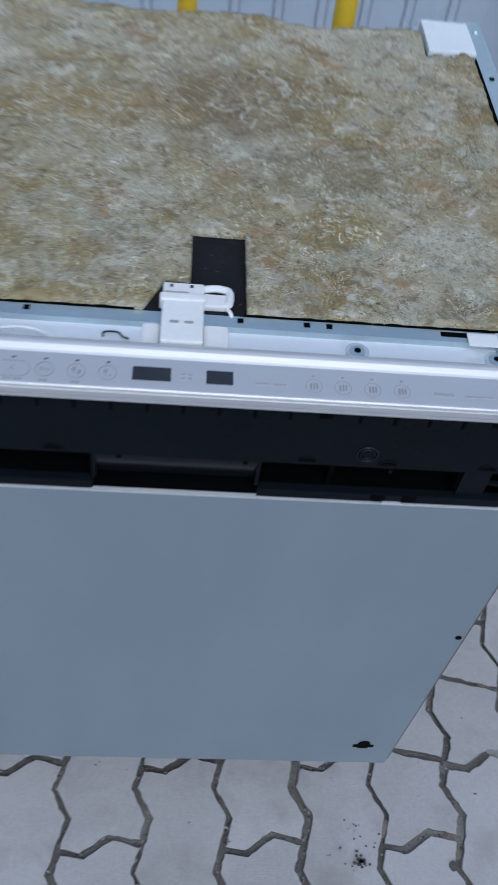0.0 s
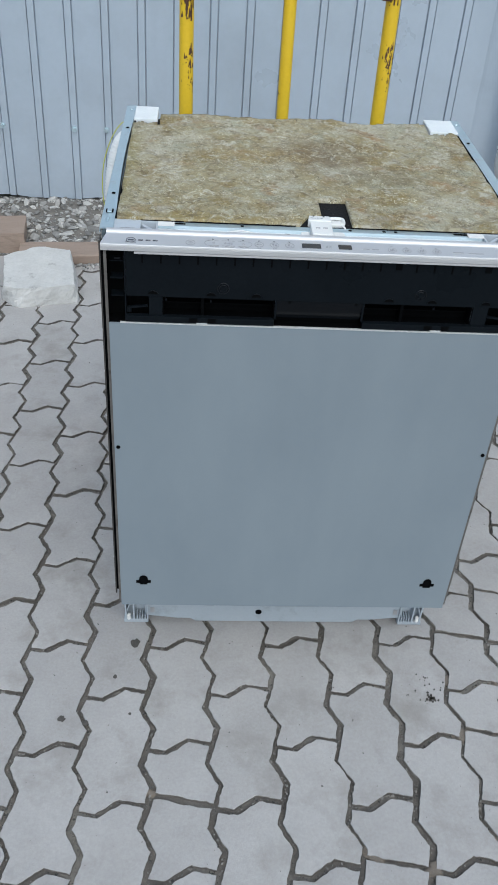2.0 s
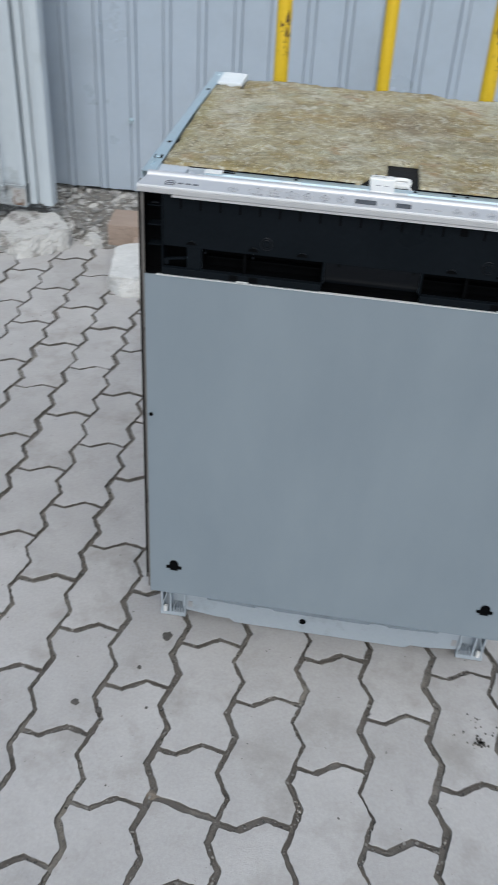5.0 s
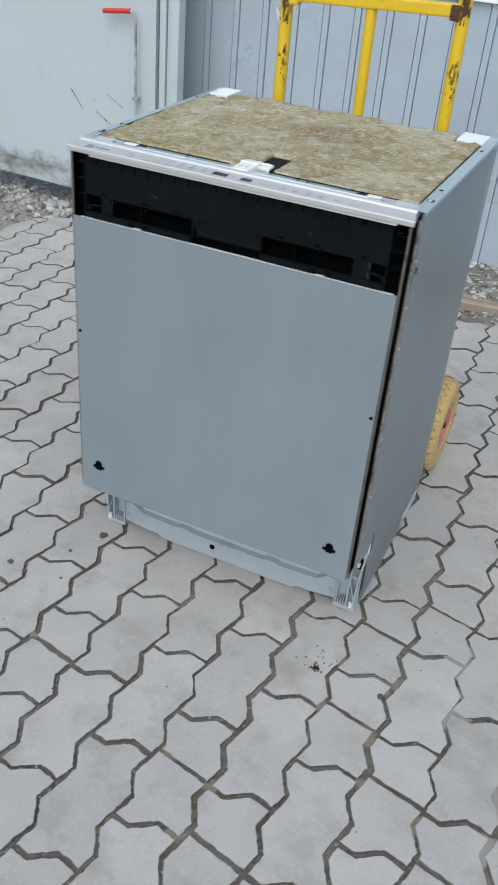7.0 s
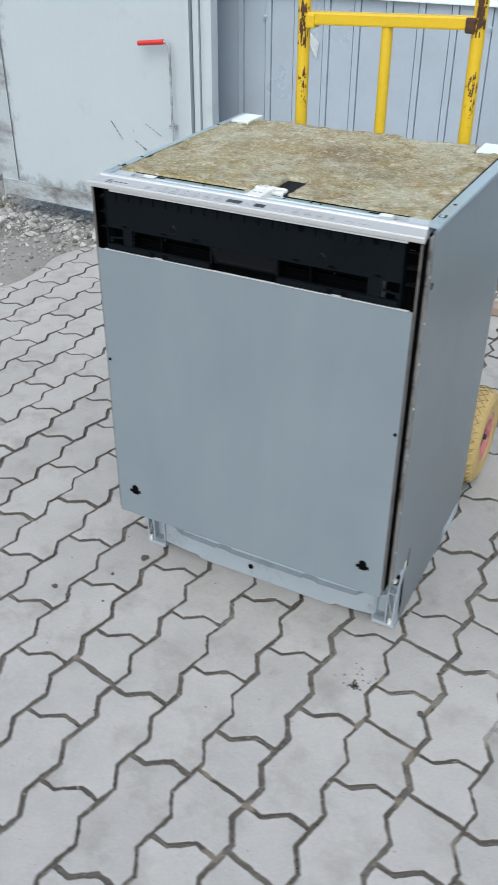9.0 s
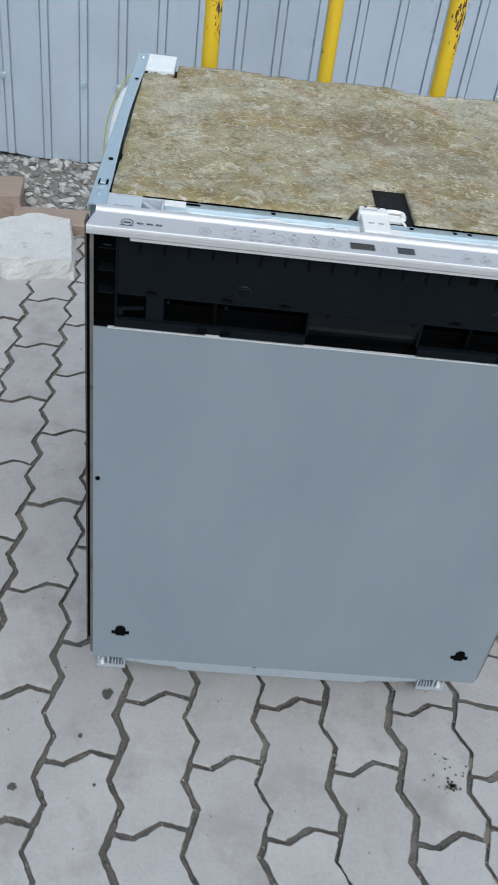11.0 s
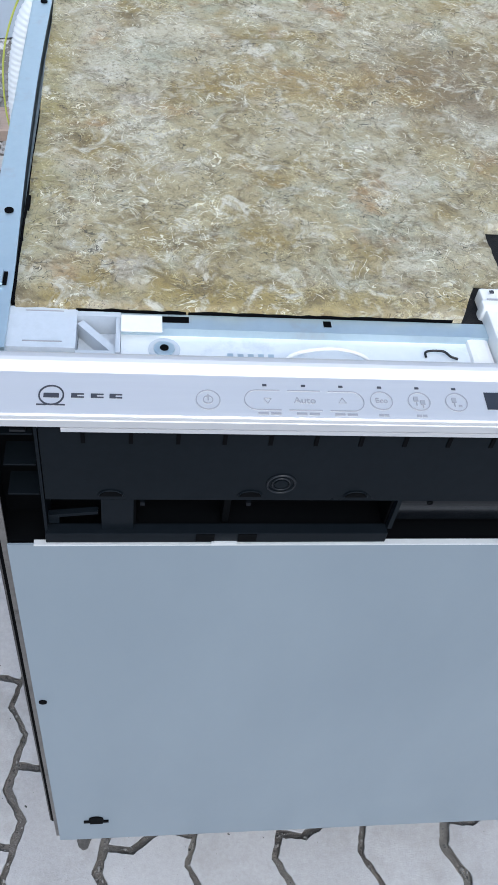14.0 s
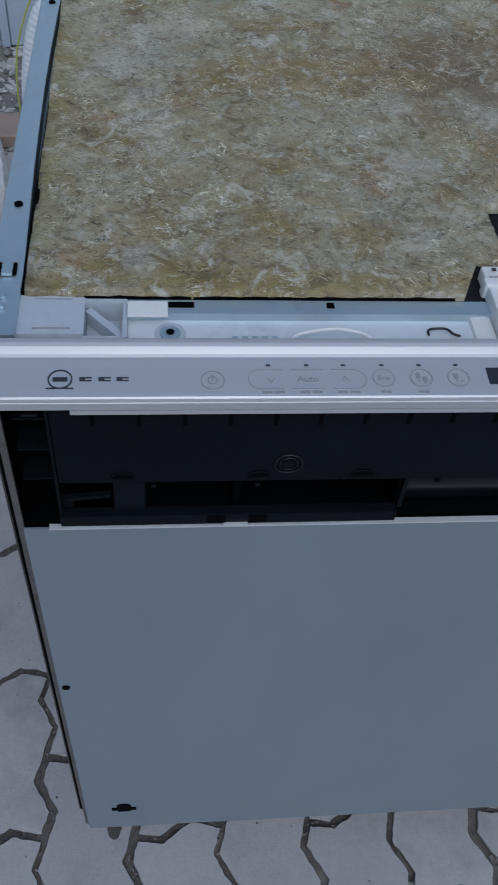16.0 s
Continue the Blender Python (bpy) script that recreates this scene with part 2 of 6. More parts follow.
def wool_material():
    m = bpy.data.materials.new("mineral_wool")
    m.use_nodes = True
    t = m.node_tree
    shader = t.nodes["Principled BSDF"]
    shader.inputs["Roughness"].default_value = 0.62
    coord = t.nodes.new("ShaderNodeTexCoord")
    warp = node(t, "ShaderNodeTexNoise", Scale=30.0, Detail=3.0)
    t.links.new(coord.outputs["Object"], warp.inputs["Vector"])
    mixv = t.nodes.new("ShaderNodeMix")
    mixv.data_type = "VECTOR"
    mixv.inputs["Factor"].default_value = 0.005
    t.links.new(coord.outputs["Object"], mixv.inputs["A"])
    t.links.new(warp.outputs["Color"], mixv.inputs["B"])
    v = mixv.outputs["Result"]

    def layer(base, colour, scale, low, high, detail=4.0, swirl=0.0, line=0.0, most=1.0, at=0):
        """Lays a colour over the base: in patches where a noise is high, or in thin curls along its middle value."""
        mp = t.nodes.new("ShaderNodeMapping")
        mp.inputs["Location"].default_value = (3.1 * at, 1.7 * at, 0.9 * at)
        t.links.new(v, mp.inputs[0])
        n = node(t, "ShaderNodeTexNoise", Scale=scale, Detail=detail, Roughness=0.62, Distortion=swirl)
        t.links.new(mp.outputs[0], n.inputs["Vector"])
        value = n.outputs["Fac"]
        if line:
            off = t.nodes.new("ShaderNodeMath")
            off.operation = "COMPARE"
            off.inputs[1].default_value, off.inputs[2].default_value = 0.5, line
            t.links.new(value, off.inputs[0])
            gate_noise = node(t, "ShaderNodeTexNoise", Scale=scale * 0.45, Detail=2.0)
            t.links.new(mp.outputs[0], gate_noise.inputs["Vector"])
            cut = t.nodes.new("ShaderNodeMath")
            cut.operation = "MULTIPLY"
            t.links.new(off.outputs[0], cut.inputs[0])
            t.links.new(gate_noise.outputs["Fac"], cut.inputs[1])
            value = cut.outputs[0]
        r = t.nodes.new("ShaderNodeMapRange")
        r.inputs["From Min"].default_value, r.inputs["From Max"].default_value, r.inputs["To Max"].default_value = low, high, most
        t.links.new(value, r.inputs["Value"])
        mx = t.nodes.new("ShaderNodeMix")
        mx.data_type = "RGBA"
        mx.inputs["B"].default_value = (*colour, 1)
        if isinstance(base, tuple):
            mx.inputs["A"].default_value = (*base, 1)
        else:
            t.links.new(base, mx.inputs["A"])
        t.links.new(r.outputs[0], mx.inputs["Factor"])
        return mx.outputs["Result"]

    def spot(base, colour, centre, size, most):
        """One discoloured place with a frayed outline."""
        mp = t.nodes.new("ShaderNodeMapping")
        mp.vector_type = "TEXTURE"
        mp.inputs["Location"].default_value, mp.inputs["Scale"].default_value = (*centre, 0.846), (*size, 0.1)
        t.links.new(v, mp.inputs[0])
        away = t.nodes.new("ShaderNodeVectorMath")
        away.operation = "LENGTH"
        t.links.new(mp.outputs[0], away.inputs[0])
        n = node(t, "ShaderNodeTexNoise", Scale=24.0, Detail=6.0, Roughness=0.7)
        t.links.new(v, n.inputs["Vector"])
        add = t.nodes.new("ShaderNodeMath")
        add.operation = "MULTIPLY_ADD"
        add.inputs[1].default_value = 2.4
        t.links.new(n.outputs["Fac"], add.inputs[0])
        t.links.new(away.outputs["Value"], add.inputs[2])
        r = t.nodes.new("ShaderNodeMapRange")
        r.inputs["From Min"].default_value, r.inputs["From Max"].default_value = 1.5, 2.4
        r.inputs["To Min"].default_value, r.inputs["To Max"].default_value = most, 0.0
        t.links.new(add.outputs[0], r.inputs["Value"])
        mx = t.nodes.new("ShaderNodeMix")
        mx.data_type = "RGBA"
        mx.inputs["B"].default_value = (*colour, 1)
        t.links.new(base, mx.inputs["A"])
        t.links.new(r.outputs[0], mx.inputs["Factor"])
        return mx.outputs["Result"]

    c = layer((0.345, 0.292, 0.166), (0.435, 0.398, 0.292), 9, 0.46, 0.58, 6.0, at=1)
    c = layer(c, (0.265, 0.200, 0.078), 11, 0.49, 0.61, 6.0, at=2)
    c = layer(c, (0.365, 0.362, 0.268), 22, 0.53, 0.66, 6.0, most=0.8, at=4)
    c = layer(c, (0.310, 0.180, 0.075), 17, 0.56, 0.68, 5.0, most=0.8, at=5)
    c = layer(c, (0.455, 0.415, 0.340), 26, 0.56, 0.68, 5.0, most=0.8, at=14)
    c = spot(c, (0.185, 0.134, 0.076), (0.03, 0.345), (0.095, 0.075), 0.8)
    c = spot(c, (0.195, 0.165, 0.095), (0.105, 0.25), (0.075, 0.045), 0.65)
    c = spot(c, (0.300, 0.225, 0.072), (-0.13, 0.085), (0.20, 0.016), 0.75)
    c = spot(c, (0.290, 0.240, 0.090), (-0.272, 0.24), (0.018, 0.20), 0.7)
    c = spot(c, (0.290, 0.200, 0.068), (-0.075, 0.325), (0.085, 0.035), 0.75)
    c = layer(c, (0.160, 0.120, 0.058), 45, 0.52, 0.68, 5.0, 1.2, most=0.85, at=6)
    c = layer(c, (0.560, 0.530, 0.430), 48, 0.54, 0.68, 5.0, 1.2, most=0.9, at=7)
    c = layer(c, (0.120, 0.095, 0.050), 105, 0.54, 0.71, 4.0, 2.0, most=0.75, at=8)
    c = layer(c, (0.580, 0.545, 0.420), 100, 0.56, 0.72, 4.0, 2.0, most=0.7, at=9)
    c = layer(c, (0.040, 0.034, 0.022), 75, 0.53, 0.58, 2.0, 1.5, 0.010, 0.8, at=10)
    c = layer(c, (0.740, 0.710, 0.560), 62, 0.52, 0.58, 2.0, 1.5, 0.009, 0.85, at=11)
    c = layer(c, (0.640, 0.570, 0.340), 115, 0.56, 0.60, 2.0, 1.5, 0.013, 0.65, at=12)
    c = layer(c, (0.090, 0.070, 0.036), 260, 0.54, 0.74, 3.0, 1.0, most=0.7, at=13)
    t.links.new(c, shader.inputs["Base Color"])
    n = node(t, "ShaderNodeTexNoise", Scale=210.0, Detail=5.0, Roughness=0.7)
    t.links.new(v, n.inputs["Vector"])
    relief = t.nodes.new("ShaderNodeBump")
    relief.inputs["Strength"].default_value, relief.inputs["Distance"].default_value = 0.8, 0.003
    t.links.new(n.outputs["Fac"], relief.inputs["Height"])
    t.links.new(relief.outputs[0], shader.inputs["Normal"])
    return m


M_WOOL = wool_material()


def soil(m, colour, low, side):
    """Rubs grime into a painted material: thick along its lower seam (low: heights) and its free edge (side: x), thinning out in streaks and blots."""
    t = m.node_tree
    shader = t.nodes["Principled BSDF"]
    clean = shader.inputs["Base Color"].links[0].from_socket
    coord = t.nodes.new("ShaderNodeTexCoord")
    axes = t.nodes.new("ShaderNodeSeparateXYZ")
    t.links.new(coord.outputs["Object"], axes.inputs[0])

    def near(socket, start, end):
        r = t.nodes.new("ShaderNodeMapRange")
        r.inputs["From Min"].default_value, r.inputs["From Max"].default_value = start, end
        r.inputs["To Min"].default_value, r.inputs["To Max"].default_value = 1.0, 0.0
        t.links.new(socket, r.inputs["Value"])
        return r.outputs[0]

    worst = t.nodes.new("ShaderNodeMath")
    worst.operation = "MAXIMUM"
    t.links.new(near(axes.outputs["Z"], *low), worst.inputs[0])
    t.links.new(near(axes.outputs["X"], *side), worst.inputs[1])
    n = node(t, "ShaderNodeTexNoise", Scale=16.0, Detail=9.0, Roughness=0.72)
    t.links.new(coord.outputs["Object"], n.inputs["Vector"])
    both = t.nodes.new("ShaderNodeMath")
    both.operation = "MULTIPLY_ADD"
    both.inputs[1].default_value = 0.36
    t.links.new(worst.outputs[0], both.inputs[0])
    t.links.new(n.outputs["Fac"], both.inputs[2])
    amount = t.nodes.new("ShaderNodeMapRange")
    amount.inputs["From Min"].default_value, amount.inputs["From Max"].default_value, amount.inputs["To Max"].default_value = 0.70, 0.98, 0.9
    t.links.new(both.outputs[0], amount.inputs["Value"])
    mix = t.nodes.new("ShaderNodeMix")
    mix.data_type = "RGBA"
    mix.inputs["B"].default_value = (*colour, 1)
    t.links.new(clean, mix.inputs["A"])
    t.links.new(amount.outputs[0], mix.inputs["Factor"])
    t.links.new(mix.outputs["Result"], shader.inputs["Base Color"])


M_GATE_SHEET = material("gate_sheet_paint", (0.445, 0.485, 0.52), (0.485, 0.525, 0.56), 0.5, big=3, small=50, amount=0.9, bump=0.05, bump_scale=10, stain=(0.385, 0.415, 0.435), stain_scale=4, stain_edge=(0.58, 0.8))
soil(M_GATE_SHEET, (0.150, 0.152, 0.155), (0.165, 0.25), (-2.045, -1.96))
M_CONCRETE = material("yard_concrete", (0.26, 0.25, 0.24), (0.36, 0.35, 0.338), 0.9, big=3, small=60, amount=0.9, bump=0.3, bump_scale=80, stain=(0.19, 0.178, 0.165), stain_scale=2.5)


# ---- building helpers ----
def root(name, x, y, z, label, category, group="", kind=""):
    ob = new(name)
    ob.matrix_basis = Matrix.Translation((x, y, z))
    ob.empty_display_size = 0.05
    return tagged(ob, label, category, group, kind)


def part(name, bm, mat, parent=None, label="", bevel=0.0, smooth=False):
    """Links a bmesh in world coordinates as one mesh object, under a thing or a part where given."""
    if bevel:
        sharp = [e for e in bm.edges if len(e.link_faces) == 2 and e.calc_face_angle(0) > 0.6]
        bmesh.ops.bevel(bm, geom=sharp, offset=bevel, segments=2, profile=0.6, affect="EDGES", clamp_overlap=True)
    bmesh.ops.recalc_face_normals(bm, faces=bm.faces[:])
    if smooth:
        for e in bm.edges:
            e.smooth = len(e.link_faces) == 2 and e.calc_face_angle(0) < 0.6
    data = bpy.data.meshes.new(name)
    bm.to_mesh(data)
    bm.free()
    data.materials.append(mat)
    if smooth:
        for p in data.polygons:
            p.use_smooth = True
    ob = new(name, data)
    if parent:
        ob.parent = parent
        if parent.type == "EMPTY":
            ob.matrix_parent_inverse = parent.matrix_basis.inverted()
    if label:
        tagged(ob, label)
    return ob


def box(bm, x0, x1, y0, y1, z0, z1, m=None):
    r = bmesh.ops.create_cube(bm, size=1)
    for v in r["verts"]:
        v.co = Vector(((x0 + x1) / 2 + v.co.x * (x1 - x0), (y0 + y1) / 2 + v.co.y * (y1 - y0), (z0 + z1) / 2 + v.co.z * (z1 - z0)))
        if m:
            v.co = m @ v.co
    return bm


def boxes(*rows, m=None):
    bm = bmesh.new()
    for r in rows:
        box(bm, *r, m=m)
    return bm


def prism(points, x0, x1, axis="x", m=None, bm=None):
    """A closed outline, given in the two other axes' order, drawn out along one axis."""
    bm = bm or bmesh.new()

    def put(p, d):
        co = {"x": (d, p[0], p[1]), "y": (p[0], d, p[1]), "z": (p[0], p[1], d)}[axis]
        co = Vector(co)
        return m @ co if m else co

    a = [bm.verts.new(put(p, x0)) for p in points]
    b = [bm.verts.new(put(p, x1)) for p in points]
    bm.faces.new(a)
    bm.faces.new(b[::-1])
    for i in range(len(points)):
        k = (i + 1) % len(points)
        bm.faces.new((a[i], b[i], b[k], a[k]))
    return bm


def rod(p0, p1, r, seg=16, bm=None, r2=None):
    bm = bm or bmesh.new()
    p0, p1 = Vector(p0), Vector(p1)
    d = p1 - p0
    m = Matrix.Translation((p0 + p1) / 2) @ d.to_track_quat("Z", "Y").to_matrix().to_4x4()
    bmesh.ops.create_cone(bm, cap_ends=True, segments=seg, radius1=r, radius2=r if r2 is None else r2, depth=d.length, matrix=m)
    return bm


def smooth_path(points, per=10):
    """Catmull-Rom through the points."""
    pts = [Vector(p) for p in points]
    pts = [2 * pts[0] - pts[1]] + pts + [2 * pts[-1] - pts[-2]]
    out = []
    for i in range(1, len(pts) - 2):
        a, b, c, d = pts[i - 1:i + 3]
        for k in range(per):
            u = k / per
            out.append(0.5 * (2 * b + (c - a) * u + (2 * a - 5 * b + 4 * c - d) * u * u + (3 * b - a - 3 * c + d) * u ** 3))
    out.append(pts[-2])
    return out


def tube(path, radius, seg=12, bm=None, cap=True):
    """A tube round a line of points; radius is a number or a function of the step."""
    bm = bm or bmesh.new()
    rings = []
    side = None
    for i, p in enumerate(path):
        d = (path[min(i + 1, len(path) - 1)] - path[max(i - 1, 0)]).normalized()
        if side is None:
            side = d.orthogonal().normalized()
        side = (side - d * side.dot(d)).normalized()
        up = d.cross(side)
        r = radius(i) if callable(radius) else radius
        rings.append([bm.verts.new(p + r * (math.cos(2 * math.pi * k / seg) * side + math.sin(2 * math.pi * k / seg) * up)) for k in range(seg)])
    for a, b in zip(rings, rings[1:]):
        for k in range(seg):
            bm.faces.new((a[k], a[(k + 1) % seg], b[(k + 1) % seg], b[k]))
    if cap:
        bm.faces.new(rings[0][::-1])
        bm.faces.new(rings[-1])
    return bm


def disc(x, y, z, r, axis="z", seg=20, depth=0.0006, bm=None, inner=0.0):
    """A thin round plate, or a ring where inner is given."""
    bm = bm or bmesh.new()
    ax = Vector({"z": (0, 0, 1), "y": (0, 1, 0), "x": (1, 0, 0)}[axis])
    u = Vector({"z": (1, 0, 0), "y": (1, 0, 0), "x": (0, 1, 0)}[axis])
    w = ax.cross(u)
    c = Vector((x, y, z))
    if not inner:
        return rod(c - ax * depth / 2, c + ax * depth / 2, r, seg, bm)
    rings = []
    for rr, h in ((inner, -1), (r, -1), (r, 1), (inner, 1)):
        rings.append([bm.verts.new(c + ax * h * depth / 2 + rr * (math.cos(2 * math.pi * k / seg) * u + math.sin(2 * math.pi * k / seg) * w)) for k in range(seg)])
    for q in range(4):
        a, b = rings[q], rings[(q + 1) % 4]
        for k in range(seg):
            bm.faces.new((a[k], a[(k + 1) % seg], b[(k + 1) % seg], b[k]))
    return bm


def lettering(text, size, m):
    """Letters of the built-in font as a bmesh at the pose m."""
    curve = bpy.data.curves.new("letters", "FONT")
    curve.body, curve.size, curve.align_x, curve.align_y, curve.extrude = text, size, "CENTER", "CENTER", 0.0002
    ob = new("letters", curve)
    data = ob.to_mesh()
    bm = bmesh.new()
    bm.from_mesh(data)
    ob.to_mesh_clear()
    bpy.data.objects.remove(ob)
    bpy.data.curves.remove(curve)
    bmesh.ops.transform(bm, matrix=m, verts=bm.verts[:])
    return bm


# ---- ground ----
def ground():
    bm = bmesh.new()
    bmesh.ops.create_grid(bm, x_segments=2, y_segments=2, size=60, matrix=Matrix.Translation((0, 0, -0.0120)))
    tagged(part("ground", bm, M_JOINT), "grey sandy ground under and around the pavers", "ground", kind="structure")
    # sand washed unevenly into the joints
    nx, ny, x0, y0, step = 230, 215, -1.72, -0.80, 0.012
    verts, faces = [], []
    for j in range(ny + 1):
        for i in range(nx + 1):
            x, y = x0 + step * i, y0 + step * j
            z = -0.0072 + 0.0034 * noise.noise((x * 13, y * 13, 2.2)) + 0.0018 * noise.noise((x * 55, y * 55, 8.1))
            edge = min(i, j, nx - i, ny - j)
            verts.append((x, y, min(z, -0.0030) if edge else -0.016))
    for j in range(ny):
        for i in range(nx):
            k = j * (nx + 1) + i
            faces.append((k, k + 1, k + nx + 2, k + nx + 1))
    data = bpy.data.meshes.new("joint_sand")
    data.from_pydata(verts, [], faces)
    data.materials.append(M_JOINT)
    tagged(new("joint_sand", data), "grey-brown sand and grit filling the paver joints", "sand", kind="stuff")


def bumpy(x, y):
    return noise.noise((x * 3, y * 3, 0.3)) * 0.5 + noise.noise((x * 9, y * 9, 1.7)) * 0.3 + noise.noise((x * 30, y * 30, 4.1)) * 0.2


def dirt_sheet(name, x0, x1, y0, y1, height, mat, label, step=0.03):
    """A strip of loose dirt with an uneven surface that sinks under the pavers at its rim."""
    nx, ny = int((x1 - x0) / step), int((y1 - y0) / step)
    bm = bmesh.new()
    grid = []
    for j in range(ny + 1):
        row = []
        for i in range(nx + 1):
            x, y = x0 + (x1 - x0) * i / nx, y0 + (y1 - y0) * j / ny
            row.append(bm.verts.new((x, y, height(x, y))))
        grid.append(row)
    for j in range(ny):
        for i in range(nx):
            bm.faces.new((grid[j][i], grid[j][i + 1], grid[j + 1][i + 1], grid[j + 1][i]))
    return tagged(part(name, bm, mat, smooth=True), label, "dirt", kind="stuff")


def edge_left(y):
    """Where the pavers end against the dirt on the gate side."""
    return -1.612 + 2.0 * max(y - 1.45, 0) ** 2 + 0.02 * math.sin(y * 7) + 0.012 * math.sin(y * 17)


def front_height(x, y):
    """Rubble bank that climbs to the foot of the fence."""
    rim = 1.62 + 0.03 * math.sin(x * 6) + 0.02 * math.sin(x * 17)
    k = min(max((y - rim) / 0.06, 0), 1)
    climb = min(max((y - 1.70) / 0.19, 0), 1)
    return -0.02 + 0.032 * k + 0.080 * climb + (0.016 + 0.012 * climb) * bumpy(x, y) * k


def left_height(x, y):
    rise = min(max((edge_left(y) - x + 0.12) / 0.16, 0), 1)
    return -0.022 + 0.034 * rise + 0.012 * bumpy(x, y) * rise


def pebble_field(name, count, place, sizes, mat, label, seed):
    rng = random.Random(seed)
    base = bmesh.new()
    bmesh.ops.create_icosphere(base, subdivisions=1, radius=1)
    shape = [v.co.copy() for v in base.verts]
    tris = [[v.index for v in f.verts] for f in base.faces]
    base.free()
    verts, faces = [], []
    for _ in range(count):
        x, y, z = place(rng)
        s = sizes[0] * (sizes[1] / sizes[0]) ** (rng.random() ** 2.5)
        turn = Euler((rng.uniform(-0.5, 0.5), rng.uniform(-0.5, 0.5), rng.uniform(0, 6.3))).to_matrix()
        k = len(verts)
        sx, sy, sz = s * rng.uniform(0.8, 1.5), s * rng.uniform(0.6, 1.1), s * rng.uniform(0.3, 0.7)
        for p in shape:
            q = p * rng.uniform(0.55, 1.15)
            verts.append(turn @ Vector((q.x * sx, q.y * sy, q.z * sz)) + Vector((x, y, z)))
        faces += [[a + k for a in t] for t in tris]
    data = bpy.data.meshes.new(name)
    data.from_pydata(verts, [], faces)
    data.materials.append(mat)
    return tagged(new(name, data), label, "gravel", kind="stuff")


def front_place(rng):
    x, y = rng.uniform(-1.35, 1.5), rng.uniform(1.66, 1.93)
    return x, y, front_height(x, y) + 0.002


def left_place(rng):
    y = rng.uniform(0.6, 2.15) if rng.random() < 0.3 else rng.gauss(1.75, 0.22)
    x = edge_left(min(y, 1.6)) + 0.05 - abs(rng.gauss(0, 0.55))
    return x, y, left_height(x, y) + 0.001


def gate_place(rng):
    x = rng.uniform(-2.35, -1.0)
    y = 1.69 - 0.041 * (x + 1.122) + rng.gauss(-0.05, 0.07)
    return x, y, left_height(x, y) + 0.004


# ---- fence, gate, pipe ----
FENCE_Y = 1.91
RIB, RIB_AT = 0.1127, -0.0175


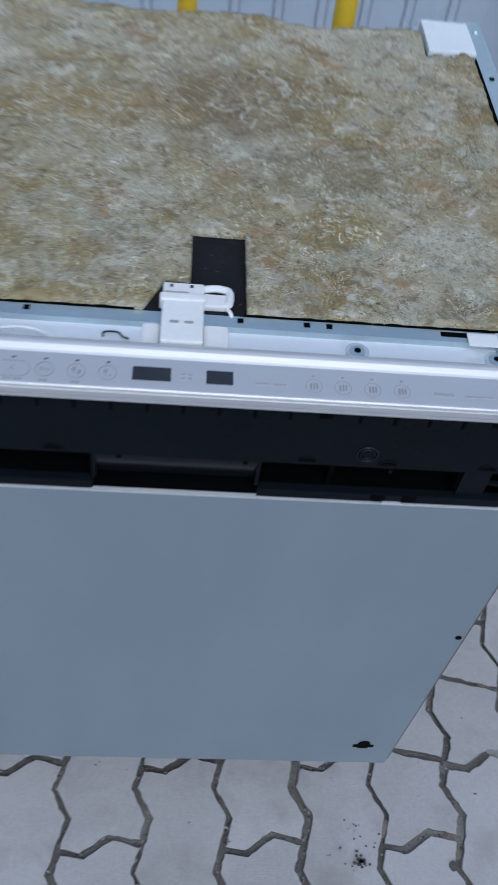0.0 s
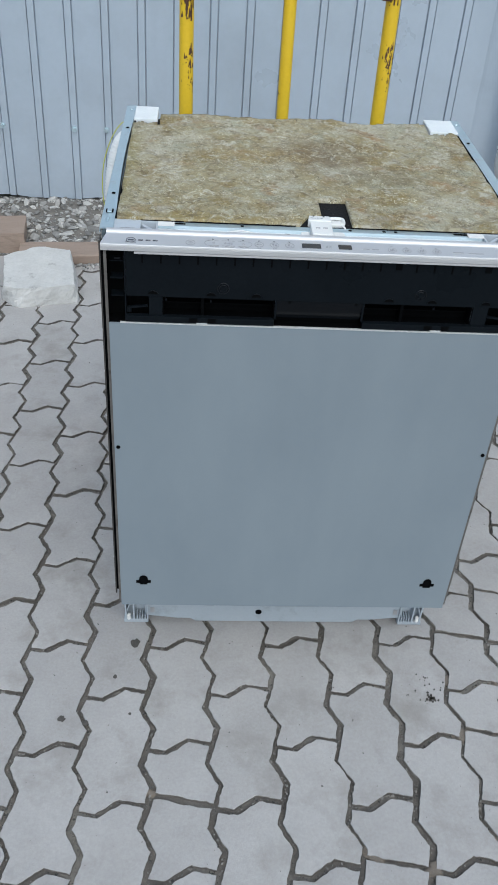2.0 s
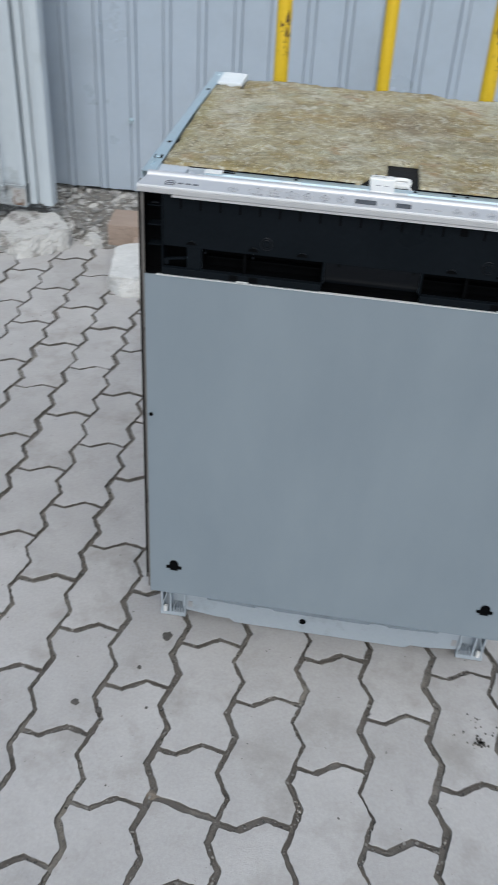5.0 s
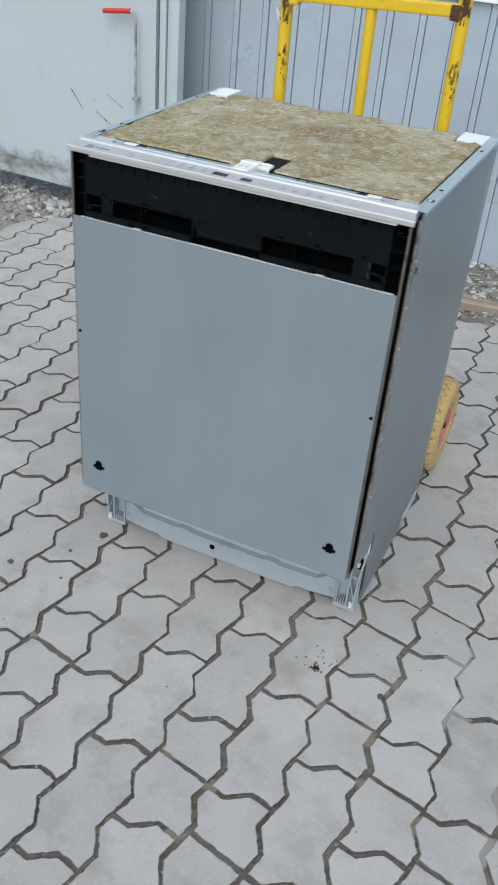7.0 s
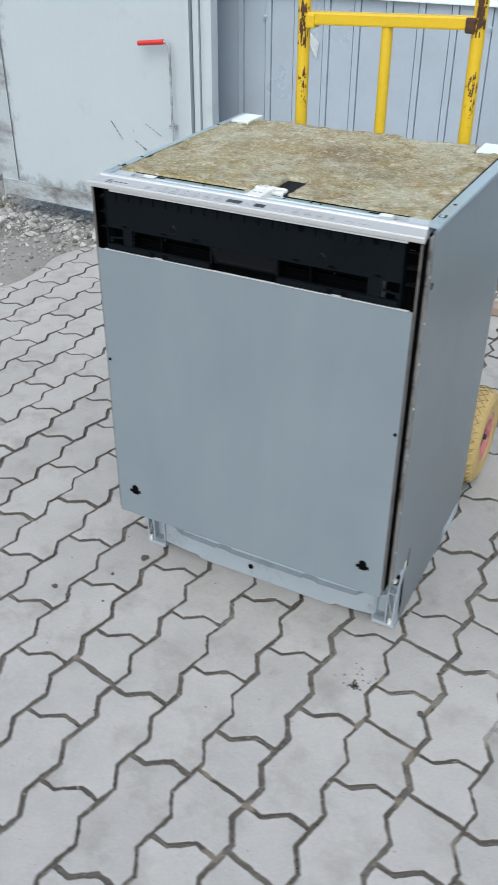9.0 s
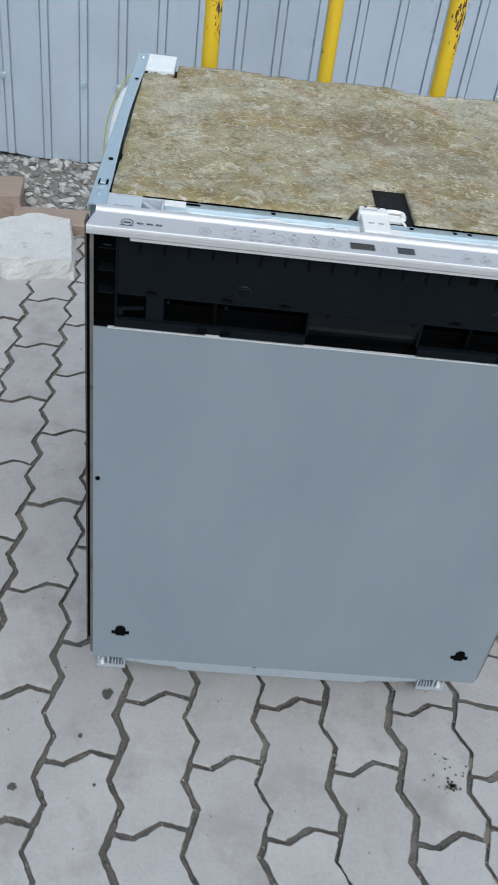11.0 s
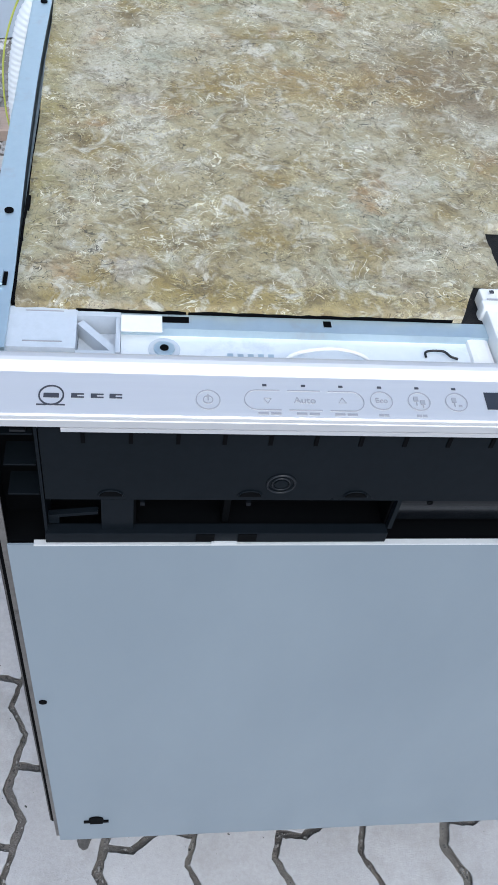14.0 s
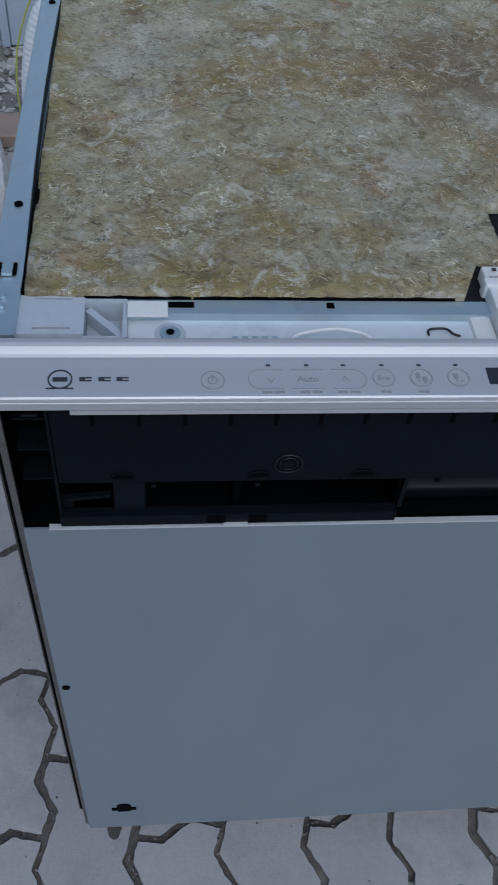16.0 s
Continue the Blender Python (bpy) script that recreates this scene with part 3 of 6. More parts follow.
def fence():
    f = root("fence", 0.0, FENCE_Y, 0.0, "pale blue-grey ribbed sheet metal fence above the rubble", "fence", kind="structure")
    # three overlapping sheets
    spans = [(-1.50, -0.30), (-0.31, 0.76), (0.87, 2.2)]
    for k, (a, b) in enumerate(spans):
        bm = bmesh.new()
        n0 = int((a - RIB_AT) / RIB) - 1
        prof = [(a, 0.0)]
        for i in range(n0, n0 + 40):
            c = RIB_AT + RIB * i
            for dx, dy in ((-0.0140, 0), (-0.0128, 0.0060), (-0.0112, 0.0060), (-0.0098, -0.0050), (0.0098, -0.0050), (0.0112, 0.0060), (0.0128, 0.0060), (0.0140, 0), (0.030, 0), (0.058, 0), (0.086, 0)):
                if a < c + dx < b:
                    prof.append((c + dx, dy))
        prof.append((b, 0.0))
        zs = [0.10 + 2.2 * q / 88 for q in range(89)]
        off = -0.002 * k
        front = [[bm.verts.new((px, FENCE_Y + py + off + 0.0022 * noise.noise((px * 1.5, z * 1.5, k)) + 0.0042 * max(noise.noise((px * 9, z * 7, k + 4.0)) - 0.16, 0) * (0.3 if py else 1), z + (0.012 * noise.noise((px * 9, 0, 2)) if z < 0.11 else 0))) for px, py in prof] for z in zs]
        for r0, r1 in zip(front, front[1:]):
            for i in range(len(prof) - 1):
                bm.faces.new((r0[i], r0[i + 1], r1[i + 1], r1[i]))
        bmesh.ops.triangulate(bm, faces=bm.faces[:])
        bmesh.ops.solidify(bm, geom=bm.faces[:], thickness=0.001)
        part("sheet", bm, M_FENCE, f, smooth=True)
    part("top_rail", boxes((-1.5, 2.2, FENCE_Y - 0.024, FENCE_Y - 0.012, 0.930, 1.0)), M_FLASH, f, "white horizontal flashing strip", bevel=0.003)
    curve = [(0.812 + 0.07 * math.cos(a), FENCE_Y + 0.004 - 0.016 * math.sin(a)) for a in [math.pi * (1 - k / 14) for k in range(15)]]
    part("corner_post", prism(curve + [(0.882, FENCE_Y + 0.03), (0.742, FENCE_Y + 0.03)], 0.0, 2.3, "z"), M_FENCE, f, "rounded corner flashing")
    for x, z in ((-0.817, 0.342), (-0.582, 0.341), (-0.476, 0.343), (-0.932, 0.852), (-0.125, 0.866), (0.22, 0.345), (0.565, 0.345), (0.335, 0.86)):
        bm = rod((x, FENCE_Y - 0.016, z), (x, FENCE_Y - 0.005, z), 0.006, 6)
        rod((x, FENCE_Y - 0.008, z), (x, FENCE_Y - 0.004, z), 0.010, 14, bm)
        part("screw", bm, M_GALV, f)
    torn = bmesh.new()
    v = [torn.verts.new((x, FENCE_Y - 0.012 + d, z)) for x, z, d in ((-0.766, 0.832, 0), (-0.754, 0.820, -0.001), (-0.716, 0.785, 0), (-0.722, 0.732, -0.003), (-0.735, 0.750, -0.003), (-0.757, 0.79, -0.001))]
    torn.faces.new(v)
    bmesh.ops.solidify(torn, geom=torn.faces[:], thickness=0.0008)
    tagged(part("torn_label", torn, M_FLASH), "torn white scrap of label stuck on the fence", "label")
    # the yard goes on behind the fence
    part("back_wall", boxes((-1.6, 6, FENCE_Y + 0.06, FENCE_Y + 0.10, 0, 2.3)), M_FENCE, f)


def gate():
    """The leaf stands a little askew to the fence, hung on a post."""
    g = root("gate", -1.61, 1.712, 0.0, "pale grey sheet steel gate leaf with dirty scratched lower edge", "gate")
    a, b = Vector((-1.122, 1.692, 0)), Vector((-2.112, 1.733, 0))
    d = (b - a).normalized()
    nrm = Vector((-d.y, d.x, 0))
    if nrm.y > 0:
        nrm = -nrm
    m = Matrix(((d.x, -nrm.x, 0, a.x), (d.y, -nrm.y, 0, a.y), (0, 0, 1, 0), (0, 0, 0, 1)))
    L = (b - a).length
    bm = bmesh.new()
    nx, nz = 20, 40
    for side in (0, 1):
        grid = [[bm.verts.new(m @ Vector((0.012 + (L - 0.096) * i / nx, 0.003 * side + 0.0025 * noise.noise((i * 0.21, k * 0.12, 3.0)), 0.165 + 1.885 * k / nz))) for i in range(nx + 1)] for k in range(nz + 1)]
        for k in range(nz):
            for i in range(nx):
                bm.faces.new((grid[k][i], grid[k][i + 1], grid[k + 1][i + 1], grid[k + 1][i]) if side else (grid[k][i], grid[k + 1][i], grid[k + 1][i + 1], grid[k][i + 1]))
    part("sheet", bm, M_GATE_SHEET, g, smooth=True)
    part("bottom_rail", boxes((0.0, L, -0.009, 0.03, 0.098, 0.165), m=m), M_GATE_DIRT, g, "scuffed bottom rail with rust and grime", bevel=0.004)
    part("top_rail", boxes((0.0, L, -0.009, 0.03, 2.05, 2.12), m=m), M_GATE, g, bevel=0.004)
    part("hinge_stile", boxes((0.0, 0.012, -0.008, 0.03, 0.096, 2.12), m=m), M_GATE, g, bevel=0.004)
    part("free_stile", boxes((L - 0.084, L, -0.008, 0.03, 0.099, 2.12), m=m), M_GATE_DIRT, g, bevel=0.004)
    path = smooth_path([m @ Vector(p) for p in ((0.070, -0.024, 0.125), (0.070, -0.024, 0.45), (0.070, -0.024, 0.70), (0.071, -0.025, 0.755), (0.079, -0.029, 0.778), (0.096, -0.032, 0.7805))], 8)
    bolt = part("lock_rod", tube(path, 0.0045, 12), M_GATE_DIRT, g, "thin grey lock rod bent into a handle", smooth=True)
    part("grip", rod(m @ Vector((0.088, -0.032, 0.781)), m @ Vector((0.196, -0.036, 0.769)), 0.0085, 14), M_RED, bolt, "red rubber grip")
    for z in (0.492, 0.16):
        part("guide", boxes((0.063, 0.077, -0.030, -0.008, z - 0.005, z + 0.005), m=m), M_GATE_DIRT, g, bevel=0.003)
    # scrapes in the paint
    for p0, p1 in (((0.372, 0.475), (0.318, 0.407)), ((0.208, 0.484), (0.135, 0.445)), ((0.262, 0.415), (0.168, 0.362)), ((0.27, 0.455), (0.262, 0.445)), ((0.29, 0.27), (0.285, 0.24))):
        bm = bmesh.new()
        rng = random.Random(int(p0[0] * 1000))
        for q in range(5):
            u0, u1 = q / 5 + rng.uniform(0, 0.08), q / 5 + rng.uniform(0.1, 0.19)
            A = m @ Vector((p0[0] + (p1[0] - p0[0]) * u0, -0.006, p0[1] + (p1[1] - p0[1]) * u0))
            B = m @ Vector((p0[0] + (p1[0] - p0[0]) * u1, -0.006, p0[1] + (p1[1] - p0[1]) * u1))
            rod(A, B, rng.uniform(0.0008, 0.0018), 5, bm)
        part("scrape", bm, M_DARK, g)
    for rows in ((0.012, L - 0.084, -0.0096, -0.0080, 0.1655, 0.1685), (0.0135, 0.0165, -0.0060, -0.0020, 0.169, 2.04), (L - 0.0870, L - 0.0845, -0.0060, -0.0030, 0.169, 2.04)):
        part("seam", boxes(rows, m=m), M_GRIME, g)
    part("rusty_corner", boxes((-0.001, 0.045, -0.0105, -0.0088, 0.0985, 0.155), m=m), M_RUSTY, g, "rusty worn corner of the bottom rail", bevel=0.0006)
    p = root("gate_post", -1.08, 1.735, 0.0, "folded pale grey steel gate post beside the fence", "post", kind="structure")
    part("face", boxes((-1.113, -1.088, 1.698, 1.74, 0.10, 2.3)), M_GATE, p, bevel=0.004)
    part("rib", boxes((-1.086, -1.068, 1.708, 1.74, 0.10, 2.3)), M_GATE, p, bevel=0.003)
    part("flange", boxes((-1.066, -1.033, 1.692, 1.74, 0.10, 2.3)), M_GATE, p, bevel=0.004)


def downpipe():
    p = root("downpipe", 0.867, 1.81, 0.12, "white plastic rain downpipe with an elbow at its foot", "pipe")
    x, y = 0.868, 1.81
    part("pipe", rod((x, y, 0.33), (x, y, 2.3), 0.0442, 56), M_PIPE, p)
    for z, ln in ((0.640, 0.024), (0.405, 0.030)):
        bm = rod((x, y, z - ln), (x, y, z), 0.0460, 56)
        rod((x, y, z - ln - 0.004), (x, y, z - ln + 0.004), 0.0472, 56, bm)
        part("socket_joint", rod((x, y, z - ln - 0.0062), (x, y, z - ln - 0.0042), 0.0462, 56), M_GRIME, p)
        part("socket", bm, M_PIPE, p, bevel=0.001)
    path = smooth_path([(x, y, 0.36), (x, y, 0.318), (x + 0.014, y - 0.006, 0.286), (x + 0.044, y - 0.020, 0.252), (x + 0.070, y - 0.032, 0.226)], 8)
    bm = tube(path, 0.0450, 24, cap=False)
    bmesh.ops.solidify(bm, geom=bm.faces[:], thickness=0.004)
    part("elbow", bm, M_PIPE, p, smooth=True)


# ---- things on the ground behind ----
def broken_block(name, base, top, low, high, mat, label, category, seed, rough=0.006):
    """A broken lump lofted from its footprint to its flatter top, chipped along the rim and roughened."""
    def even(pts, n):
        pts = [Vector(p) for p in pts]
        seg = [(a, b, (b - a).length) for a, b in zip(pts, pts[1:] + pts[:1])]
        total, out, run, k = sum(q[2] for q in seg), [], 0.0, 0
        for i in range(n):
            want = total * i / n
            while run + seg[k][2] < want:
                run += seg[k][2]
                k += 1
            a, b, ln = seg[k]
            out.append(a.lerp(b, (want - run) / ln))
        return out

    n = 72
    foot, rim = even(base, n), even(top, n)
    mid = sum(rim, Vector((0, 0))) / n
    rings = []
    for q in range(8):
        u = q / 7
        bulge = 1 + 0.02 * math.sin(math.pi * u)
        rings.append([((foot[i].lerp(rim[i], u) - mid) * bulge + mid, u, 1.0) for i in range(n)])
    for q in range(1, 9):
        u = (q / 9) ** 0.9
        rings.append([(rim[i].lerp(mid, u), 1.0, 0.22) for i in range(n)])
    bm = bmesh.new()
    rows = []
    for ring in rings:
        row = []
        for p, u, amount in ring:
            h = low + (high - low) * min(max((p.y - min(r.y for r in rim)) / 0.2, 0), 1)
            z = -0.004 + (h + 0.004) * u
            c = Vector((p.x, p.y, z)) * 30 + Vector((seed, 0, 0))
            k = rough * amount
            d = Vector((noise.noise(c), noise.noise(c + Vector((7, 0, 0))), 0.8 * noise.noise(c + Vector((0, 9, 0))) * min(u * 3, 1)))
            c *= 3.2
            d += 0.5 * Vector((noise.noise(c), noise.noise(c + Vector((7, 0, 0))), 0.8 * noise.noise(c + Vector((0, 9, 0))) * min(u * 3, 1)))
            row.append(bm.verts.new(Vector((p.x, p.y, z)) + d * k))
        rows.append(row)
    for a, b in zip(rows, rows[1:]):
        for i in range(n):
            k = (i + 1) % n
            bm.faces.new((a[i], a[k], b[k], b[i]))
    bm.faces.new(rows[-1])
    return tagged(part(name, bm, mat), label, category)


def timber_block(name, x, y, z, sx, sy, sz, rz, label):
    m = Matrix.Translation((x, y, z)) @ Euler((0, 0, radians(rz))).to_matrix().to_4x4()
    bm = bmesh.new()
    bmesh.ops.create_cube(bm, size=1)
    bmesh.ops.subdivide_edges(bm, edges=bm.edges[:], cuts=5, use_grid_fill=True)
    for v in bm.verts:
        c = v.co * (1 + 0.03 * noise.noise(v.co * 4))
        v.co = m @ Vector((c.x * sx, c.y * sy, (c.z + 0.5) * sz))
    return tagged(part(name, bm, M_WOOD, bevel=0.002), label, "timber")


def plank(name, x0, y0, x1, y1, width, thick, z, label, seed):
    d = Vector((x1 - x0, y1 - y0, 0))
    m = Matrix.Translation((x0, y0, z)) @ Euler((0, 0, math.atan2(d.y, d.x))).to_matrix().to_4x4()
    bm = bmesh.new()
    n = 24
    rows = []
    for i in range(n + 1):
        u = d.length * i / n
        w = width * (1 + 0.03 * noise.noise((u * 5, seed, 0)))
        rows.append([bm.verts.new(m @ Vector((u, yy, zz + 0.003 * noise.noise((u * 7, yy * 20, seed))))) for yy, zz in ((0.004, 0), (0, 0.004), (0, thick - 0.004), (0.004, thick), (w - 0.004, thick), (w, thick - 0.004), (w, 0))])
    for a, b in zip(rows, rows[1:]):
        for k in range(7):
            bm.faces.new((a[k], b[k], b[(k + 1) % 7], a[(k + 1) % 7]))
    bm.faces.new(rows[0])
    bm.faces.new(rows[-1][::-1])
    return tagged(part(name, bm, M_WOOD), label, "plank")


# ---- hand truck ----
def wheel(x, y, z, parent, side):
    """Pneumatic wheel: tyre with tread lugs, red rim, hub."""
    R, w = 0.121, 0.072
    bm = bmesh.new()
    seg = 48
    half = [(w / 2 - 0.010, 0.058), (w / 2 - 0.002, 0.062), (w / 2, 0.075), (w / 2 - 0.001, 0.090), (w / 2 + 0.0005, 0.094), (w / 2 - 0.002, 0.100), (w / 2 - 0.006, 0.110), (w / 2 - 0.016, 0.1175)]
    prof = [(-px, r) for px, r in half] + [(0, R)] + half[::-1]
    rings = []
    for k in range(seg):
        a = 2 * math.pi * k / seg
        rings.append([bm.verts.new((x + px, y + r * math.cos(a), z + r * math.sin(a))) for px, r in prof])
    for k in range(seg):
        p, q = rings[k], rings[(k + 1) % seg]
        for i in range(len(prof) - 1):
            bm.faces.new((p[i], q[i], q[i + 1], p[i + 1]))
        bm.faces.new((p[-1], q[-1], q[0], p[0]))
    tyre = part("tyre", bm, M_TYRE, parent, "dirty pale yellow rubber tyre", smooth=True)
    # raised diamond ribs across the tread and lugs at the shoulder
    bm = bmesh.new()
    n = 32
    for k in range(n):
        for sgn in (1, -1):
            a0 = 2 * math.pi * k / n
            pts = []
            for q in range(9):
                u = q / 8 - 0.5
                a = a0 + sgn * u * 2.2 * 2 * math.pi / n
                px = abs(u) * (w - 0.02)
                r = (R - 0.0035 * px / 0.020 if px < 0.020 else 0.1175 - 0.75 * (px - 0.020)) + 0.0002
                pts.append(Vector((x + u * (w - 0.02), y + r * math.cos(a), z + r * math.sin(a))))
            tube(pts, 0.0008, 4, bm)
    tagged(part("tread", bm, M_TREAD, tyre), "dirty grey-brown diamond tread lines", kind="stuff")
    bm = bmesh.new()
    for k in range(52):
        a = 2 * math.pi * k / 52
        for s in (-1, 1):
            p0 = Vector((x + s * (w / 2 - 0.017), y + 0.1165 * math.cos(a), z + 0.1165 * math.sin(a)))
            p1 = Vector((x + s * (w / 2 - 0.006), y + 0.108 * math.cos(a), z + 0.108 * math.sin(a)))
            rod(p0, p1, 0.0032, 5, bm)
    tagged(part("shoulder_lug", bm, M_TYRE, tyre), kind="stuff")
    rim = part("rim", disc(x, y, z, 0.0600, "x", 36, 0.064, inner=0.046), M_RIM, parent, "scuffed red wheel rim")
    part("web", rod((x - 0.010, y, z), (x + 0.018, y, z), 0.0462, 32), M_RIM, rim)
    bm = rod((x - 0.02, y, z), (x + side * 0.026, y, z), 0.015, 20)
    part("hub", bm, M_STEEL_DARK, rim)
    part("axle_nut", rod((x + side * 0.026, y, z), (x + side * 0.033, y, z), 0.008, 6), M_STEEL_DARK, rim)
    for k in range(5):
        a = 2 * math.pi * k / 5
        part("bolt", rod((x + side * 0.016, y + 0.030 * math.cos(a), z + 0.030 * math.sin(a)), (x + side * 0.023, y + 0.030 * math.cos(a), z + 0.030 * math.sin(a)), 0.005, 6), M_STEEL_DARK, rim)


def hand_truck():
    h = root("hand_truck", -0.012, 0.66, 0.0, "worn yellow painted steel hand truck with yellow-tyred wheels", "hand truck")
    rng = random.Random(11)
    y0 = 0.625
    for x, top in ((-0.194, 1.25), (0.168, 1.25)):
        up = part("upright", tube(smooth_path([(x + 0.002, y0 - 0.004, 0.03), (x, y0, 0.5), (x - 0.002, y0 + 0.008, 0.9), (x - 0.004, y0 + 0.012, top)], 8), 0.0130, 20), M_YELLOW, h, smooth=True)
        # chipped paint down the face
        bm = bmesh.new()
        for q in range(420):
            z = rng.uniform(0.70, 1.24)
            if noise.noise((z * 14, x, 3)) < -0.12:
                continue
            ln = rng.uniform(0.002, 0.020)
            a = rng.gauss(-math.pi / 2 + 0.15, 0.42)
            cx, cy = x - 0.0035 * (z - 0.5), y0 + 0.009
            p = Vector((cx + 0.0122 * math.cos(a), cy + 0.0122 * math.sin(a), z))
            rod(p, p + Vector((rng.uniform(-0.001, 0.001), 0, ln)), rng.uniform(0.0010, 0.0026), 6, bm, 0.0008)
        tagged(part("chipped_paint", bm, M_RUST, up), "bare rusty streaks where paint is worn off", kind="stuff")
    part("middle_bar", tube(smooth_path([(-0.011, y0, 0.03), (-0.013, y0 + 0.004, 0.6), (-0.016, y0 + 0.01, 1.045)], 8), 0.0115, 18), M_YELLOW, h, smooth=True)
    for z, slope in ((1.034, 0.012), (0.55, 0.0), (0.16, 0.0)):
        bm = boxes((-0.186, 0.160, y0 - 0.004, y0 + 0.022, z - 0.012, z + 0.012))
        for v in bm.verts:
            v.co.z += slope * (v.co.x + 0.013) / 0.36
        part("cross_bar", bm, M_YELLOW, h, bevel=0.004)
    for x, z in ((0.152, 1.036), (-0.178, 1.024)):
        bm = boxes((x - 0.010, x + 0.010, y0 - 0.007, y0 + 0.024, z - 0.014, z + 0.014))
        part("weld", bm, M_RUST if x > 0 else M_YELLOW, h, "bare rusty weld" if x > 0 else "", bevel=0.004)
    part("handle", tube(smooth_path([(-0.198, y0 + 0.012, 1.25), (-0.19, y0 + 0.02, 1.29), (-0.16, y0 + 0.03, 1.31), (0.13, y0 + 0.03, 1.31), (0.156, y0 + 0.02, 1.29), (0.164, y0 + 0.012, 1.25)], 8), 0.0142, 18), M_YELLOW, h, smooth=True)
    part("axle", rod((-0.27, 0.70, 0.121), (0.255, 0.70, 0.121), 0.010, 16), M_STEEL_DARK, h)
    for x in (-0.194, 0.168):
        part("axle_bracket", boxes((x - 0.006, x + 0.006, 0.62, 0.715, 0.11, 0.19)), M_YELLOW, h, bevel=0.002)
    part("toe_plate", boxes((-0.22, 0.20, 0.57, 0.64, 0.004, 0.010)), M_YELLOW, h)
    wheel(0.268, 0.70, 0.121, h, 1)
    wheel(-0.284, 0.70, 0.121, h, -1)


# ---- dishwasher ----
FZ = 0.845


def wool_sheet(parent):
    """Fibrous mat with a notch for the latch, a chamfer beside it and cut back corners."""
    step = 0.0045
    x0, x1, y0, y1 = -0.2815, 0.2785, 0.0732, 0.520
    nx, ny = round((x1 - x0) / step), round((y1 - y0) / step)

    def left_edge(y):
        return x0 + 0.0005 + 0.0034 * min(max((0.44 - y) / 0.36, 0), 1) + 0.001 * noise.noise((y * 14, 0, 0))

    def inside(x, y):
        if 0.004 < x < 0.041 and y < 0.160:
            return False
        if x <= 0.004 and y < 0.106 and x > -0.030 + (y - 0.074) * 0.46:
            return False
        if x < -0.236 and y > 0.460 + 0.004 * math.sin(x * 300):
            return False
        if x > 0.225 and y > 0.470 + 0.004 * math.sin(x * 240):
            return False
        if x < left_edge(y) or x > x1 - 0.001 - 0.003 * noise.noise((y * 14, 5, 0)):
            return False
        if y > y1 - 0.012 - 0.010 * noise.noise((x * 12, 0, 9)):
            return False
        return True

    def top(x, y):
        back = max(0, (y - 0.46) / 0.08) * 0.3
        return 0.8468 + 0.0012 * noise.noise((x * 11, y * 11, 0)) + 0.0022 * noise.noise((x * 40, y * 40, 3)) + 0.0014 * noise.noise((x * 110, y * 110, 6)) + 0.006 * back

    verts, faces, index = [], [], {}

    def vert(i, j, low):
        key = (i, j, low)
        if key not in index:
            x, y = x0 + step * i, y0 + step * j
            index[key] = len(verts)
            line = -0.030 + (y - 0.074) * 0.46
            if y < 0.109 and x < 0.003 and abs(x - line) < step * 0.9:
                x = line
            if abs(x - left_edge(y)) < step * 0.6:
                x = left_edge(y)
            wob = 0.0003 if (-0.05 < x < 0.045 and y < 0.165) or x < x0 + 0.012 else 0.0012
            jx, jy = wob * noise.noise((x * 200, y * 200, 11)), wob * noise.noise((x * 200, y * 200, 12))
            verts.append((x + jx, y + jy, 0.8420 if low else top(x, y)))
        return index[key]

    cells = {(i, j) for i in range(nx) for j in range(ny) if inside(x0 + step * (i + 0.5), y0 + step * (j + 0.5))}
    for i, j in cells:
        faces.append((vert(i, j, 0), vert(i + 1, j, 0), vert(i + 1, j + 1, 0), vert(i, j + 1, 0)))
        for (di, dj), (a, b) in {(-1, 0): ((0, 1), (0, 0)), (1, 0): ((1, 0), (1, 1)), (0, -1): ((0, 0), (1, 0)), (0, 1): ((1, 1), (0, 1))}.items():
            if (i + di, j + dj) not in cells:
                p, q = (i + a[0], j + a[1]), (i + b[0], j + b[1])
                faces.append((vert(*p, 1), vert(*q, 1), vert(*q, 0), vert(*p, 0)))
    data = bpy.data.meshes.new("insulation_mat")
    data.from_pydata(verts, [], faces)
    data.materials.append(M_WOOL)
    for p in data.polygons:
        p.use_smooth = True
    ob = new("insulation_mat", data)
    ob.parent, ob.matrix_parent_inverse = parent, parent.matrix_basis.inverted()
    tagged(ob, "olive-yellow mineral wool insulation mat with pale fibres")
    # loose fibres lying on the mat
    rng = random.Random(5)
    bm = bmesh.new()
    for _ in range(1100):
        x, y = rng.uniform(x0 + 0.01, x1 - 0.01), rng.uniform(y0 + 0.006, y1 - 0.015)
        if not inside(x, y):
            continue
        a, bend, ln = rng.uniform(0, 6.3), rng.uniform(-1.3, 1.3), rng.uniform(0.002, 0.0065)
        pts = []
        px, py = x, y
        for q in range(4):
            pts.append(Vector((px, py, top(x, y) + 0.0008 + 0.0008 * math.sin(q))))
            px, py = px + math.cos(a) * ln / 3, py + math.sin(a) * ln / 3
            a += bend / 3
        tube(pts, rng.uniform(0.00010, 0.00022), 3, bm, cap=False)
    tagged(part("loose_fibre", bm, M_FIBRE, ob), "pale loose glassy fibres", kind="stuff")


